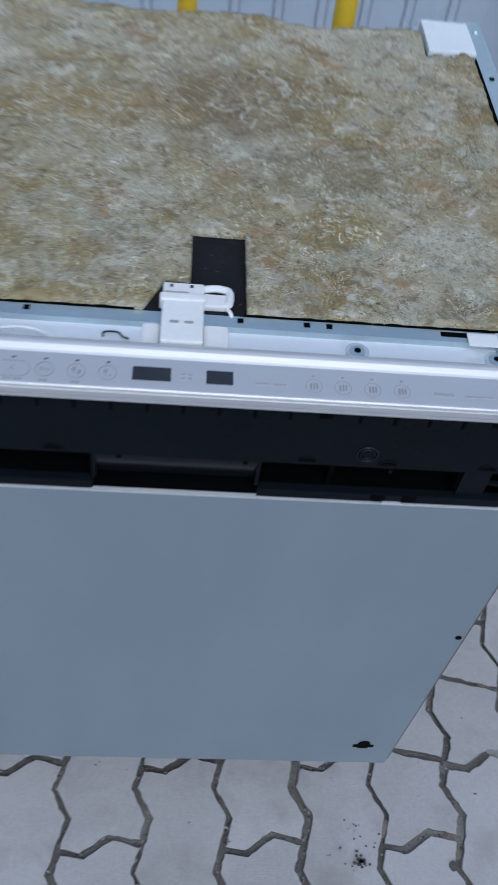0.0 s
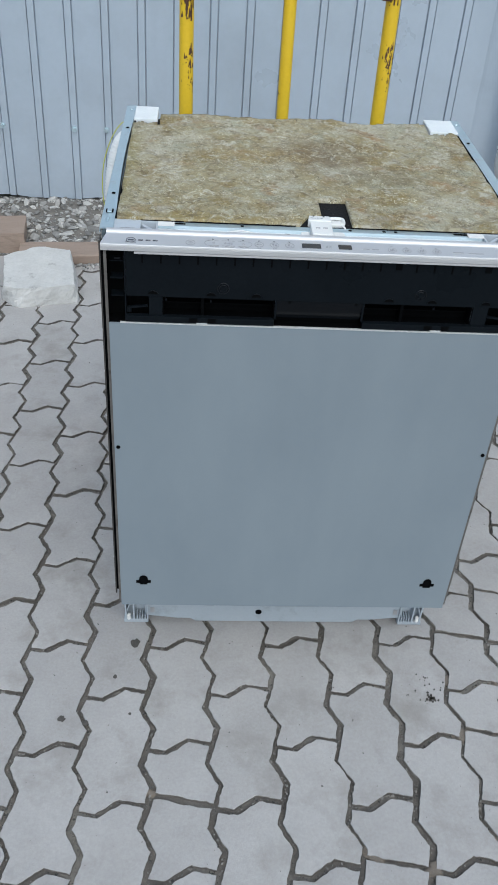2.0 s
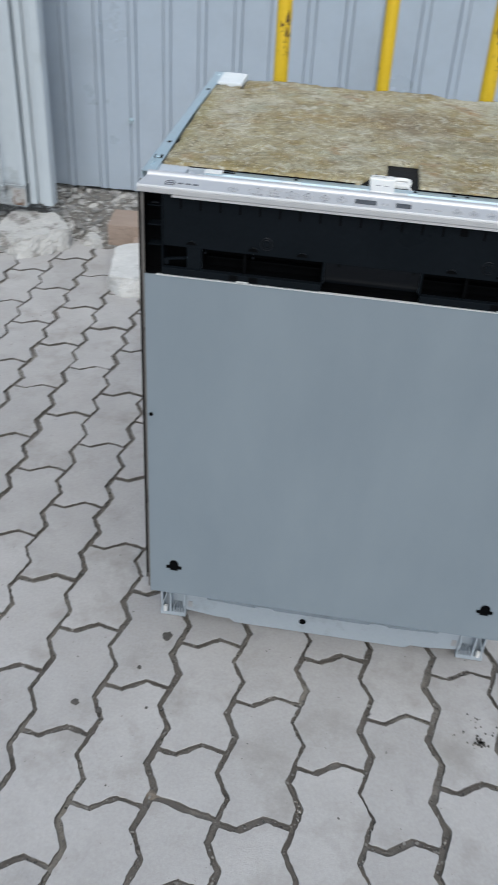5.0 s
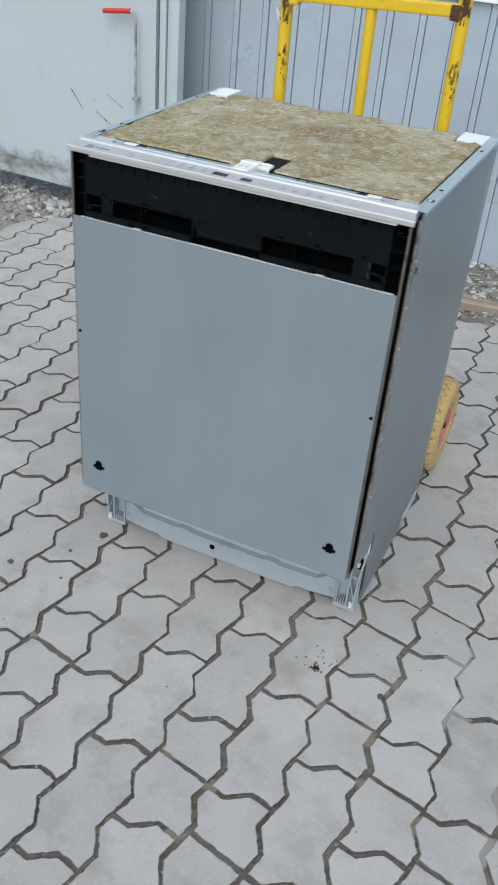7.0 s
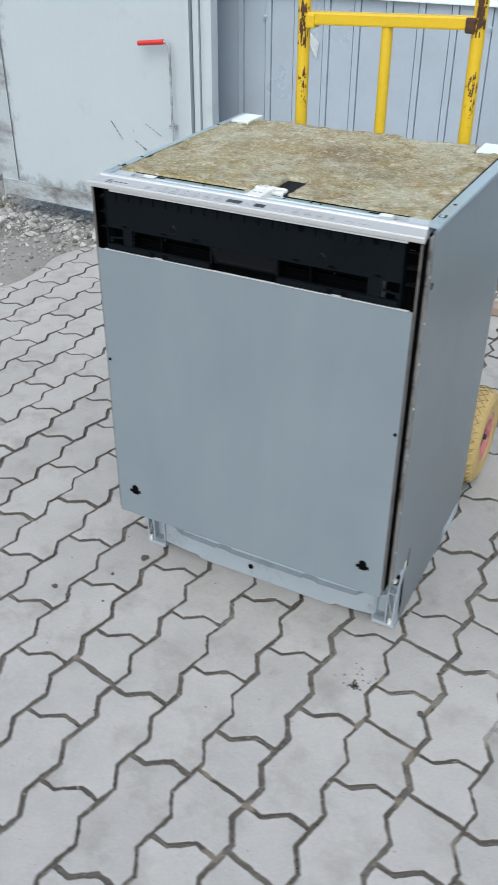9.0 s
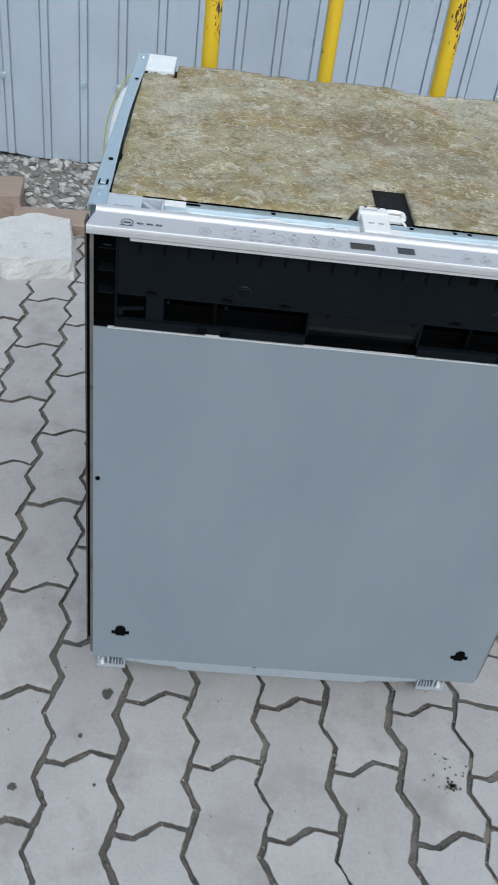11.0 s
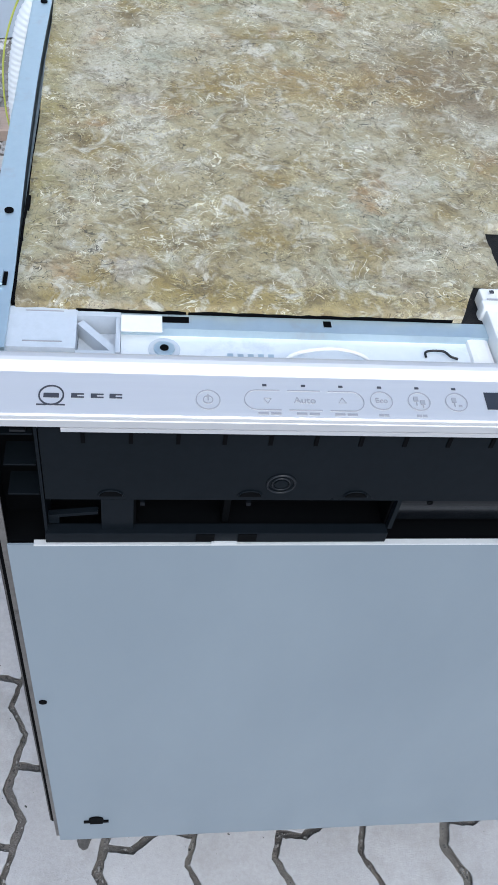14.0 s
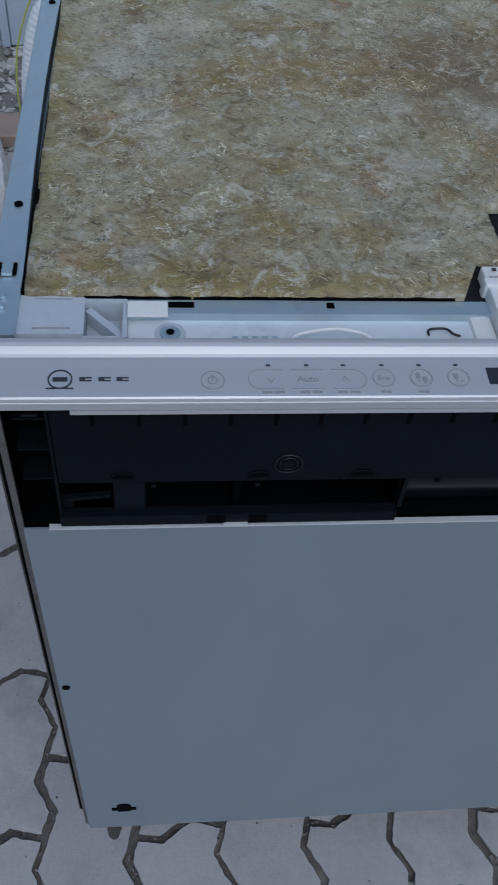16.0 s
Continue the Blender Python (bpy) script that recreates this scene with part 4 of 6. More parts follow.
def keyhole(bm, x, z):
    """A round-headed fixing slot with side ears, as a dark plate let into the door."""
    pts = [(-0.0125, -0.0045), (-0.0065, -0.0045), (-0.0065, -0.008), (0.0065, -0.008), (0.0065, -0.0045), (0.0125, -0.0045), (0.0125, 0.0015), (0.0075, 0.0015)]
    pts += [(0.0072 * math.cos(a), 0.006 + 0.0072 * math.sin(a)) for a in [math.pi * k / 8 for k in range(9)]]
    pts += [(-0.0075, 0.0015), (-0.0125, 0.0015)]
    prism([(x + p, z + q) for p, q in pts], -0.0012, 0.004, "y", bm=bm)
    return bm


def waved_sheet(x0, x1, z0, z1, y, thick, swell):
    """A thin upright sheet whose face swells a little in and out."""
    bm = bmesh.new()
    nx, nz = 28, 28
    sides = []
    for depth in (0.0, thick):
        sides.append([[bm.verts.new((x0 + (x1 - x0) * i / nx, y + depth + swell * math.sin(math.pi * i / nx) * math.sin(math.pi * k / nz) * (noise.noise((i * 0.21, k * 0.09, 5.3)) + 0.4 * noise.noise((i * 0.55, k * 0.3, 1.3))), z0 + (z1 - z0) * k / nz)) for i in range(nx + 1)] for k in range(nz + 1)])
    for grid in sides:
        for k in range(nz):
            for i in range(nx):
                bm.faces.new((grid[k][i], grid[k][i + 1], grid[k + 1][i + 1], grid[k + 1][i]))
    f, g = sides
    rim = [(0, i) for i in range(nx)] + [(k, nx) for k in range(nz)] + [(nz, i) for i in range(nx, 0, -1)] + [(k, 0) for k in range(nz, 0, -1)]
    for (a, b), (c, d) in zip(rim, rim[1:] + rim[:1]):
        bm.faces.new((f[a][b], f[c][d], g[c][d], g[a][b]))
    return bm


def dishwasher():
    d = root("dishwasher", 0, 0.29, 0.0, "grey steel built-in dishwasher without top or front cover on the pavers", "dishwasher")
    # --- cabinet
    for s in (-1, 1):
        bm = bmesh.new()
        ny, nz = 14, 20
        grid = []
        for k in range(nz + 1):
            row = []
            for i in range(ny + 1):
                z = (0.006 + 0.147 * k / 6) if k <= 6 else (0.168 + (FZ - 0.170) * (k - 7) / (nz - 7))
                front = 0.124 if k <= 5 else 0.108 if k == 6 else 0.034
                y = front + (0.545 - front) * i / ny
                bow = 0.0025 * math.sin(math.pi * i / ny) * math.sin(math.pi * k / nz) + 0.0012 * noise.noise((y * 5, z * 5, s))
                if z < 0.09 and y > 0.40:
                    bow -= 0.004 * (0.09 - z) / 0.09 + 0.003 * noise.noise((y * 25, z * 25, 2))
                row.append(bm.verts.new((s * (0.2945 + bow), y, z + (0.010 * max(0, noise.noise((y * 16, 0, s))) if k == 0 else 0))))
            grid.append(row)
        for k in range(nz):
            for i in range(ny):
                bm.faces.new((grid[k][i], grid[k][i + 1], grid[k + 1][i + 1], grid[k + 1][i]))
        bmesh.ops.solidify(bm, geom=bm.faces[:], thickness=0.0012)
        part("side_panel", bm, M_SIDE, d, "smooth grey steel side panel")
        bow = lambda y: 0.004 * math.sin(math.pi * min(max((y - 0.10) / 0.42, 0), 1)) if s < 0 else 0.0
        bm = bmesh.new()
        n = 30
        rows = []
        for i in range(n + 1):
            y = 0.040 + 0.510 * i / n
            inner = 0.2800 + bow(y)
            rows.append([bm.verts.new((s * px, y, pz)) for px, pz in ((0.2978, FZ - 0.0060), (0.2978, FZ - 0.0006), (0.2970, FZ), (inner, FZ + 0.001), (inner, FZ - 0.010), (inner + 0.0012, FZ - 0.010), (inner + 0.0012, FZ - 0.0006), (0.2966, FZ - 0.0016), (0.2966, FZ - 0.0060))])
        for a, b in zip(rows, rows[1:]):
            for q in range(9):
                bm.faces.new((a[q], b[q], b[(q + 1) % 9], a[(q + 1) % 9]))
        bm.faces.new(rows[0])
        bm.faces.new(rows[-1][::-1])
        flange = part("top_flange", bm, M_GALV, d, "folded galvanised top flange with punched holes")
        for y in (0.155, 0.432):
            part("punched_hole", disc(s * 0.2885, y, FZ + 0.0012, 0.0027, "z", 16, 0.0008), M_BLACK2, flange)
        bm = boxes((s * 0.2885 - 0.005, s * 0.2885 + 0.005, 0.088, 0.098, FZ + 0.0006, FZ + 0.0020))
        part("punched_slot", bm, M_BLACK2, flange)
        part("clip", boxes((s * 0.2885 - 0.003, s * 0.2885 + 0.003, 0.087, 0.099, FZ + 0.0012, FZ + 0.0032)), M_GALV, flange, bevel=0.0006)
        for y in (0.07, 0.062, 0.527):
            bm = rod((s * 0.289, y, FZ + 0.0008), (s * 0.289, y, FZ + 0.0028), 0.0036 if y > 0.5 else 0.0022, 14, r2=0.002)
            part("rivet", bm, M_GALV, flange, smooth=True)
        # black strip between the flange and the wool
        part("edge_seal", boxes((s * 0.2785 - 0.0014, s * 0.2785 + 0.0014, 0.075, 0.47, 0.8362, 0.8458)), M_BLACK2, d)
        half = 0.0012 if s < 0 else 0.0017
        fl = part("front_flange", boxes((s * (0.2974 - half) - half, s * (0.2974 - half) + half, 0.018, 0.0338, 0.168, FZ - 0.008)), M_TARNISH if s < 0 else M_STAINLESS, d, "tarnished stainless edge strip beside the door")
        for z in (0.775, 0.70, 0.63, 0.55, 0.46, 0.34, 0.25, 0.185):
            part("screw", rod((s * 0.2968, 0.027, z), (s * 0.2980, 0.028, z), 0.0020, 10), M_LIP, fl)
        thick = 0.0019 if s < 0 else 0.0014
        part("seal", boxes((s * (0.29075 + thick) - thick, s * (0.29075 + thick) + thick, 0.012, 0.034, 0.185, FZ - 0.012)), M_BLACK2, d, "black door seal gap")
        # punched hole high on the side
        part("grommet", disc(s * 0.2962, 0.050, 0.752, 0.0056, "x", 20, 0.0012, inner=0.0046), M_STEEL_DARK, d)
    part("back_panel", boxes((-0.29, 0.29, 0.538, 0.545, 0.02, FZ - 0.02)), M_GALV, d)
    part("base_pan", boxes((-0.285, 0.285, 0.125, 0.535, 0.012, 0.10)), M_BLACK, d, bevel=0.004)
    part("base_front", boxes((-0.25, 0.25, 0.112, 0.120, 0.03, 0.17)), M_SIDE, d)
    part("bitumen_mat", boxes((-0.2768, 0.2768, 0.0712, 0.496, 0.80, 0.8415)), M_BITUMEN, d, "dark bitumen mat under the wool")
    wool_sheet(d)
    # added black strips paint the shade on the wool's front wall behind the rail
    part("front_seal", boxes((-0.246, -0.036, 0.0726, 0.0742, 0.8362, 0.8441), (-0.277, -0.246, 0.0744, 0.0752, 0.8362, 0.8441)), M_BLACK2, d)
    part("front_seal", boxes((0.0405, 0.246, 0.0726, 0.0742, 0.8362, 0.8441), (0.246, 0.277, 0.0744, 0.0752, 0.8362, 0.8441)), M_BLACK2, d)
    # --- front rail
    bm = prism([(0.0600, 0.8380), (0.0615, 0.8420), (0.0722, 0.8425), (0.0722, 0.8405), (0.0630, 0.8400), (0.0612, 0.8360), (0.0600, 0.8360)], -0.2218, 0.2218)
    rail = part("front_rail", bm, M_GALV, d, "galvanised front rail with square holes and slots")
    part("channel", boxes((-0.2218, 0.2218, 0.0365, 0.0600, 0.8362, 0.8382)), M_CHANNEL, rail, "whitish zinc channel behind the control strip")
    for x, w in ((-0.109, 0.0022), (0.038, 0.0022), (0.085, 0.0022), (0.101, 0.0022)):
        part("punched_hole", boxes((x - w, x + w, 0.0660, 0.0705, 0.8415, 0.8426)), M_BLACK2, rail)
    for x in (-0.196, 0.192):
        part("slot", boxes((x - 0.0105, x + 0.0105, 0.0660, 0.0705, 0.8415, 0.8426)), M_BLACK2, rail)
    for x in (-0.199, 0.12, 0.22):
        bm = disc(x, 0.0490, 0.8390, 0.0056, "z", 18, 0.0016)
        part("screw_pad", disc(x, 0.0490, 0.8384, 0.0085, "z", 20, 0.0008), M_GREY, rail)
        part("screw_head", bm, M_GALV, rail, bevel=0.0004)
        part("screw_socket", disc(x, 0.0490, 0.8399, 0.0024, "z", 10, 0.0004), M_BLACK2, rail)
    part("wire_bow", tube(smooth_path([(-0.135, 0.0415, 0.840), (-0.128, 0.0435, 0.844), (-0.11, 0.0450, 0.846), (-0.095, 0.0435, 0.844), (-0.088, 0.0415, 0.840)], 6), 0.0011, 8), M_WHITE, rail, "thin white wire bow", smooth=True)
    for x in (-0.042,):
        part("wire_hook", tube(smooth_path([(x - 0.0135, 0.0480, 0.8385), (x - 0.013, 0.0510, 0.8402), (x - 0.004, 0.0510, 0.8408), (x, 0.0475, 0.8402), (x + 0.004, 0.0465, 0.8395)], 5), 0.0007, 8), M_BOSS, rail, "thin dark wire hook", smooth=True)
    for k in range(5):
        x = -0.164 + 0.0055 * k
        part("stamped_mark", boxes((x - 0.0016, x + 0.0016, 0.0442, 0.0474, 0.8380, 0.8384)), M_GALV, rail)
    # corner clips of pale plastic beside the rail
    for s in (-1, 1):
        bm = prism([(0.0400, 0.829), (0.0443, 0.8425), (0.0742, 0.8435), (0.0742, 0.829)], s * 0.282, s * 0.245)
        clip = part("corner_clip", bm, M_GREY, d, "pale grey moulded plastic corner clip", bevel=0.0012)
        bm = boxes((min(s * 0.245, s * 0.222), max(s * 0.245, s * 0.222), 0.0418, 0.0440, 0.829, 0.8415), (min(s * 0.245, s * 0.222), max(s * 0.245, s * 0.222), 0.0685, 0.0722, 0.829, 0.8430), (min(s * 0.2245, s * 0.222), max(s * 0.2245, s * 0.222), 0.0418, 0.0722, 0.829, 0.8425), (min(s * 0.245, s * 0.222), max(s * 0.245, s * 0.222), 0.0366, 0.0417, 0.829, 0.8365))
        part("box_rib", bm, M_GREY, clip)
        bm = prism([(s * 0.245, 0.0655), (s * 0.242, 0.0685), (s * 0.223, 0.0465), (s * 0.226, 0.0437)], 0.829, 0.840, "z")
        part("diagonal_rib", bm, M_GREY, clip)
        part("box_floor", boxes((min(s * 0.2448, s * 0.2247), max(s * 0.2448, s * 0.2247), 0.0442, 0.0683, 0.8300, 0.8306)), M_GREY, clip)
        for y in (0.0485, 0.0711):
            part("groove", boxes((s * 0.262 - 0.010, s * 0.262 + 0.010, y - 0.0003, y + 0.0003, 0.8425, 0.8437 if y > 0.05 else 0.8431)), M_PRINT, clip)
        bm = boxes((min(s * 0.222, s * 0.200), max(s * 0.222, s * 0.200), 0.0565, 0.0690, 0.8432, 0.8446))
        part("tongue", bm, M_WHITE, clip, bevel=0.0006)
    # foam wedges in the back corners
    for s, x0, x1, y0 in ((-1, -0.281, -0.241, 0.472), (1, 0.231, 0.281, 0.475)):
        bm = boxes((x0, x1, y0, 0.540, 0.838, 0.8490))
        part("foam_block", bm, M_FOAM, d, "white foam packing piece in the corner", bevel=0.002)
    # latch
    bm = boxes((-0.017, 0.012, 0.0425, 0.1015, 0.838, 0.8565), (-0.019, 0.013, 0.0825, 0.0895, 0.840, 0.858))
    latch = part("latch", bm, M_WHITE, d, "white plastic door latch housing", bevel=0.0016)
    latch.location = (0, -0.006, -0.0065)
    path = smooth_path([(0.011, 0.0990, 0.853), (0.020, 0.1010, 0.853), (0.029, 0.0990, 0.853), (0.0305, 0.0925, 0.853), (0.0295, 0.0845, 0.853)], 6)
    part("latch_arm", tube(path, 0.0028, 8), M_WHITE, latch, smooth=True)
    part("latch_plate", boxes((0.012, 0.0295, 0.0830, 0.0960, 0.8475, 0.8525)), M_WHITE, latch, bevel=0.0012)
    part("latch_cord", tube(smooth_path([(0.028, 0.0835, 0.851), (0.031, 0.0795, 0.850), (0.033, 0.0755, 0.845)], 5), 0.0014, 8), M_WHITE, latch, smooth=True)
    for x in (-0.011, 0.003):
        part("mark", boxes((x - 0.0012, x + 0.0012, 0.0950, 0.0970, 0.8578, 0.8586)), M_LOGO, latch)
    part("printed_bar", boxes((-0.0155, 0.001, 0.0890, 0.0900, 0.8578, 0.8584)), M_FAINT, latch)
    for x in (-0.008, 0.002):
        part("rib", boxes((x - 0.003, x + 0.003, 0.0597, 0.0619, 0.8560, 0.8572)), M_FAINT, latch)
    part("latch_base", boxes((-0.030, -0.0172, 0.0437, 0.0697, 0.838, 0.8475)), M_WHITE, latch, bevel=0.003)
    part("latch_base", boxes((0.0122, 0.030, 0.0437, 0.0745, 0.838, 0.8485)), M_WHITE, latch, bevel=0.003)
    part("spring_arm", tube(smooth_path([(-0.031, 0.0482, 0.842), (-0.027, 0.0575, 0.845), (-0.022, 0.0697, 0.844), (-0.024, 0.0745, 0.843)], 6), 0.0016, 8), M_WHITE, latch, smooth=True)

    # --- door
    door = part("door_panel", waved_sheet(-0.2862, 0.2862, 0.158, 0.7265, 0.0, 0.0016, 0.0009), M_PANEL, d, "plain matt grey steel door sheet", smooth=True)
    for s in (-1, 1):
        part("edge_strip", boxes((s * 0.2882 - 0.0019, s * 0.2882 + 0.0019, 0.0030, 0.0048, 0.164, 0.8312)), M_EDGE, door, "tarnished steel strip along the edge of the door")
        part("screw_hole", disc(s * 0.2805, -0.0002, 0.511, 0.0031, "y", 16, 0.0018), M_BLACK2, door)
    part("bottom_fold", boxes((-0.2862, 0.2862, 0.0016, 0.012, 0.158, 0.1595)), M_PANEL, door)
    part("door_body", boxes((-0.2895, 0.2895, 0.013, 0.034, 0.166, 0.7265)), M_BLACK2, door)
    part("sill", boxes((-0.2868, 0.2868, 0.0034, 0.0130, 0.7215, 0.7265)), M_BLACK2, door)
    part("door_lip", boxes((-0.271, 0.280, -0.0008, 0.0030, 0.7266, 0.7278)), M_LIP, door, "bright folded edge above the sheet")
    for s in (-1, 1):
        part("fixing_slot", keyhole(bmesh.new(), s * 0.247, 0.219), M_BLACK2, door, "black keyhole fixing slot")
    # black recess under the fascia
    rec = part("recess_plate", boxes((-0.262, 0.262, 0.0035, 0.0075, 0.7665, 0.8315)), M_BLACK, door, "smooth black plastic recess for the handle trim")
    for x0, x1 in ((-0.232, -0.214), (0.211, 0.232), (-0.0620, -0.0595), (0.0575, 0.0600)):
        part("recess_web", boxes((x0, x1, 0.0035, 0.0075, 0.7380, 0.7663)), M_BLACK, rec)
    # backs and walls of the hollows take the darker black, shade coloured in
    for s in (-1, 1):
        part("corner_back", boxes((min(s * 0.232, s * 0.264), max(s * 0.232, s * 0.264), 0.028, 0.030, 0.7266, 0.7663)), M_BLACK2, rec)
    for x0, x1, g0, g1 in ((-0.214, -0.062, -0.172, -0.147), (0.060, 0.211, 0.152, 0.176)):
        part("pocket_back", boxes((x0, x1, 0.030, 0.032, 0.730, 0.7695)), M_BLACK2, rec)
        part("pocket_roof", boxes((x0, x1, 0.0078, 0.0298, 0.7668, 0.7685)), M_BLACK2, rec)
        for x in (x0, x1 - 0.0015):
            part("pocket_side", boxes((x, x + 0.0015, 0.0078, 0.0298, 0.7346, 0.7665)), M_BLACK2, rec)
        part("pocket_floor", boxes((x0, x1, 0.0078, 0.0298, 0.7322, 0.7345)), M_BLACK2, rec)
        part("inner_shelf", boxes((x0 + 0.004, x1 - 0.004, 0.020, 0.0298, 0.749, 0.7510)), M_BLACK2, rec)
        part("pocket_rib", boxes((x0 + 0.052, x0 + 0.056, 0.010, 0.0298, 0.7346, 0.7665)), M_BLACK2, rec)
        sill = part("pocket_sill", boxes((x0 - (0.050 if x0 < 0 else 0), x1 + (0.050 if x0 > 0 else 0), 0.0002, 0.0076, 0.7286, 0.7378)), M_BLACK, rec, bevel=0.0006)
        for x in (g0, g1):
            part("sill_gap", boxes((x - 0.0055, x + 0.0055, -0.0004, 0.0004, 0.7305, 0.7372)), M_BLACK2, sill)
        part("bright_tab", boxes(((g0 + g1) / 2 - 0.0085, (g0 + g1) / 2 + 0.0065, -0.0014, 0.0001, 0.7286, 0.7302)), M_LIP, sill)
        for x in ((-0.209, -0.149) if x0 < 0 else (0.156,)):
            part("clip", boxes((x - 0.0013, x + 0.0013, 0.0040, 0.012, 0.7602, 0.7630)), M_GREYPLATE, rec)
        for x in ((-0.2265, -0.149, -0.0885) if x0 < 0 else (0.0925, 0.152, 0.2265)):
            bm = prism([(x + 0.0062 * math.cos(a), 0.7705 + 0.0042 * math.sin(a)) for a in [math.pi * q / 8 for q in range(9)]], 0.0026, 0.0045, "y")
            part("catch", bm, M_BLACK2, rec)
            bm = tube([Vector((x + 0.0068 * math.cos(a), 0.0030, 0.7705 + 0.0048 * math.sin(a))) for a in [math.pi * q / 8 for q in range(9)]], 0.0005, 5)
            part("catch_rim", bm, M_BLACK, rec)
    # centre plate that bends away towards the floor
    prof = [(0.0035 + 0.0080 * u ** 1.35, 0.7663 - 0.0293 * u) for u in (0, 0.1, 0.2, 0.3, 0.45, 0.6, 0.8, 1.0)]
    part("centre_plate", prism(prof + [(y + 0.002, z) for y, z in prof[::-1]], -0.0594, 0.0574), M_GREYPLATE, rec, "smooth dark grey plate between the pockets")
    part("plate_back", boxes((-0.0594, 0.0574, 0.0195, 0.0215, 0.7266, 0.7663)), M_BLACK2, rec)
    for x in (-0.0425, 0.0485):
        part("plate_spot", disc(x, 0.0035, 0.7645, 0.0018, "y", 12, 0.001), M_BLACK2, rec)
    for x in (-0.1330, 0.1345):
        for r, thin in ((0.0078, 0.00065), (0.0050, 0.00045)):
            circle = [Vector((x + r * math.cos(2 * math.pi * q / 28), 0.0030, 0.7820 + r * math.sin(2 * math.pi * q / 28))) for q in range(29)]
            part("screw_boss", tube(circle, thin, 6, cap=False), M_BOSS, rec, "dull round rim of a screw boss", smooth=True)
        part("screw_head", disc(x, 0.0032, 0.7820, 0.0036, "y", 20, 0.0012), M_BLACK, rec)
    for k in range(21):
        x = -0.2400 + 0.02415 * k
        wide, low = (0.0045, 0.8185) if k in (14, 19) else (0.0011, 0.8155)
        part("slot", boxes((x - wide, x + wide, 0.0028, 0.0036, low, 0.8315)), M_BLACK2, rec)
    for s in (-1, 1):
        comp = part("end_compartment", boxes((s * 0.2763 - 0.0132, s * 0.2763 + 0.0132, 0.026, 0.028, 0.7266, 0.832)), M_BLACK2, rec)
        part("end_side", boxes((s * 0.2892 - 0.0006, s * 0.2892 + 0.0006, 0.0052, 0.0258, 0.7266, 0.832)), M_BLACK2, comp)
        part("end_wall", boxes((s * 0.2632 - 0.0008, s * 0.2632 + 0.0008, 0.002, 0.0258, 0.7286, 0.832)), M_BLACK, rec)
        for z in (0.762, 0.788, 0.813):
            part("shelf", boxes((s * 0.2745 - 0.0085, s * 0.2745 + 0.0085, 0.010, 0.0258, z, z + 0.0012)), M_BLACK, comp)
        part("shelf_clip", boxes((s * 0.273 - 0.004, s * 0.273 + 0.004, 0.0085, 0.010, 0.8172, 0.8188)), M_BOSS, comp)
        bm = prism([(s * 0.262, 0.7400), (s * 0.262, 0.7480), (s * 0.234, 0.7515), (s * 0.234, 0.7490), (s * 0.256, 0.7462), (s * 0.256, 0.7400)], 0.006, 0.0095, "y")
        part("brace", bm, M_BLACK, rec)

    # --- control fascia
    prof = [(-0.0015, 0.8335), (-0.0030, 0.8345), (-0.0034, 0.8396), (-0.0026, 0.8401), (-0.0033, 0.8406), (-0.0029, 0.8424), (-0.0020, 0.8431), (0.0000, 0.8434), (0.0235, 0.8455), (0.0250, 0.8463), (0.0263, 0.8478), (0.0280, 0.8490), (0.0302, 0.8497), (0.0325, 0.8496), (0.0345, 0.8487), (0.0358, 0.8470), (0.0362, 0.8445), (0.0362, 0.8300), (0.0340, 0.8300), (0.0340, 0.8350), (0.0, 0.8350)]
    bm = prism(prof, -0.2928, 0.2928)
    for v in bm.verts:
        if v.co.y > 0.022:
            v.co.x *= 0.981
    fas = part("control_fascia", bm, M_FASCIA, d, "silver control strip with printed symbols and two displays", bevel=0.0)
    part("lower_lip", boxes((-0.250, 0.268, -0.0029, 0.002, 0.8308, 0.8336)), M_FASCIA, fas)
    slope = math.atan2(0.0019, 0.0215)

    def on_top(x, y, lift=0.0002):
        """Pose on the sloping top of the strip, x along it and y up the slope."""
        y -= 0.0035
        return Matrix.Translation((x, y, 0.8436 + (y - 0.002) * 0.0883 + lift)) @ Euler((slope, 0, 0)).to_matrix().to_4x4()

    def flat(name, rows, mat, x, y, label=""):
        bm = bmesh.new()
        for a, b, c, e in rows:
            box(bm, a, b, c, e, -0.0002, 0.0002, m=on_top(x, y))
        return part(name, bm, mat, fas, label)

    def ring(name, x, y, r, mat, w=0.0005):
        bm = disc(0, 0, 0, r, "z", 28, 0.0004, inner=r - w)
        bmesh.ops.transform(bm, matrix=on_top(x, y), verts=bm.verts[:])
        return part(name, bm, mat, fas)

    # round emblem and block marks in place of the maker's name
    flat("display", [(-0.0125, 0.0125, -0.0055, 0.0055)], M_DISPLAY, -0.0205, 0.0140, "dark grey display window")
    flat("display", [(-0.0088, 0.0088, -0.0055, 0.0055)], M_DISPLAY, 0.0238, 0.0140, "dark grey display window")
    ring("emblem_ring", -0.2545, 0.0125, 0.0062, M_LOGO, 0.0008)
    flat("emblem_bar", [(-0.0037, 0.0037, -0.0014, 0.0012)], M_LOGO, -0.2545, 0.0125)
    for x in (-0.2588, -0.2502):
        flat("emblem_foot", [(-0.0025, 0.0025, -0.0062, -0.0055)], M_LOGO, x, 0.0125)
    for x in (-0.2420, -0.2325, -0.2235):
        flat("emblem_block", [(-0.0030, 0.0, -0.0013, 0.0013), (0.0, 0.0032, -0.0013, -0.0006), (0.0, 0.0032, 0.0006, 0.0013)], M_LOGO, x, 0.0125)
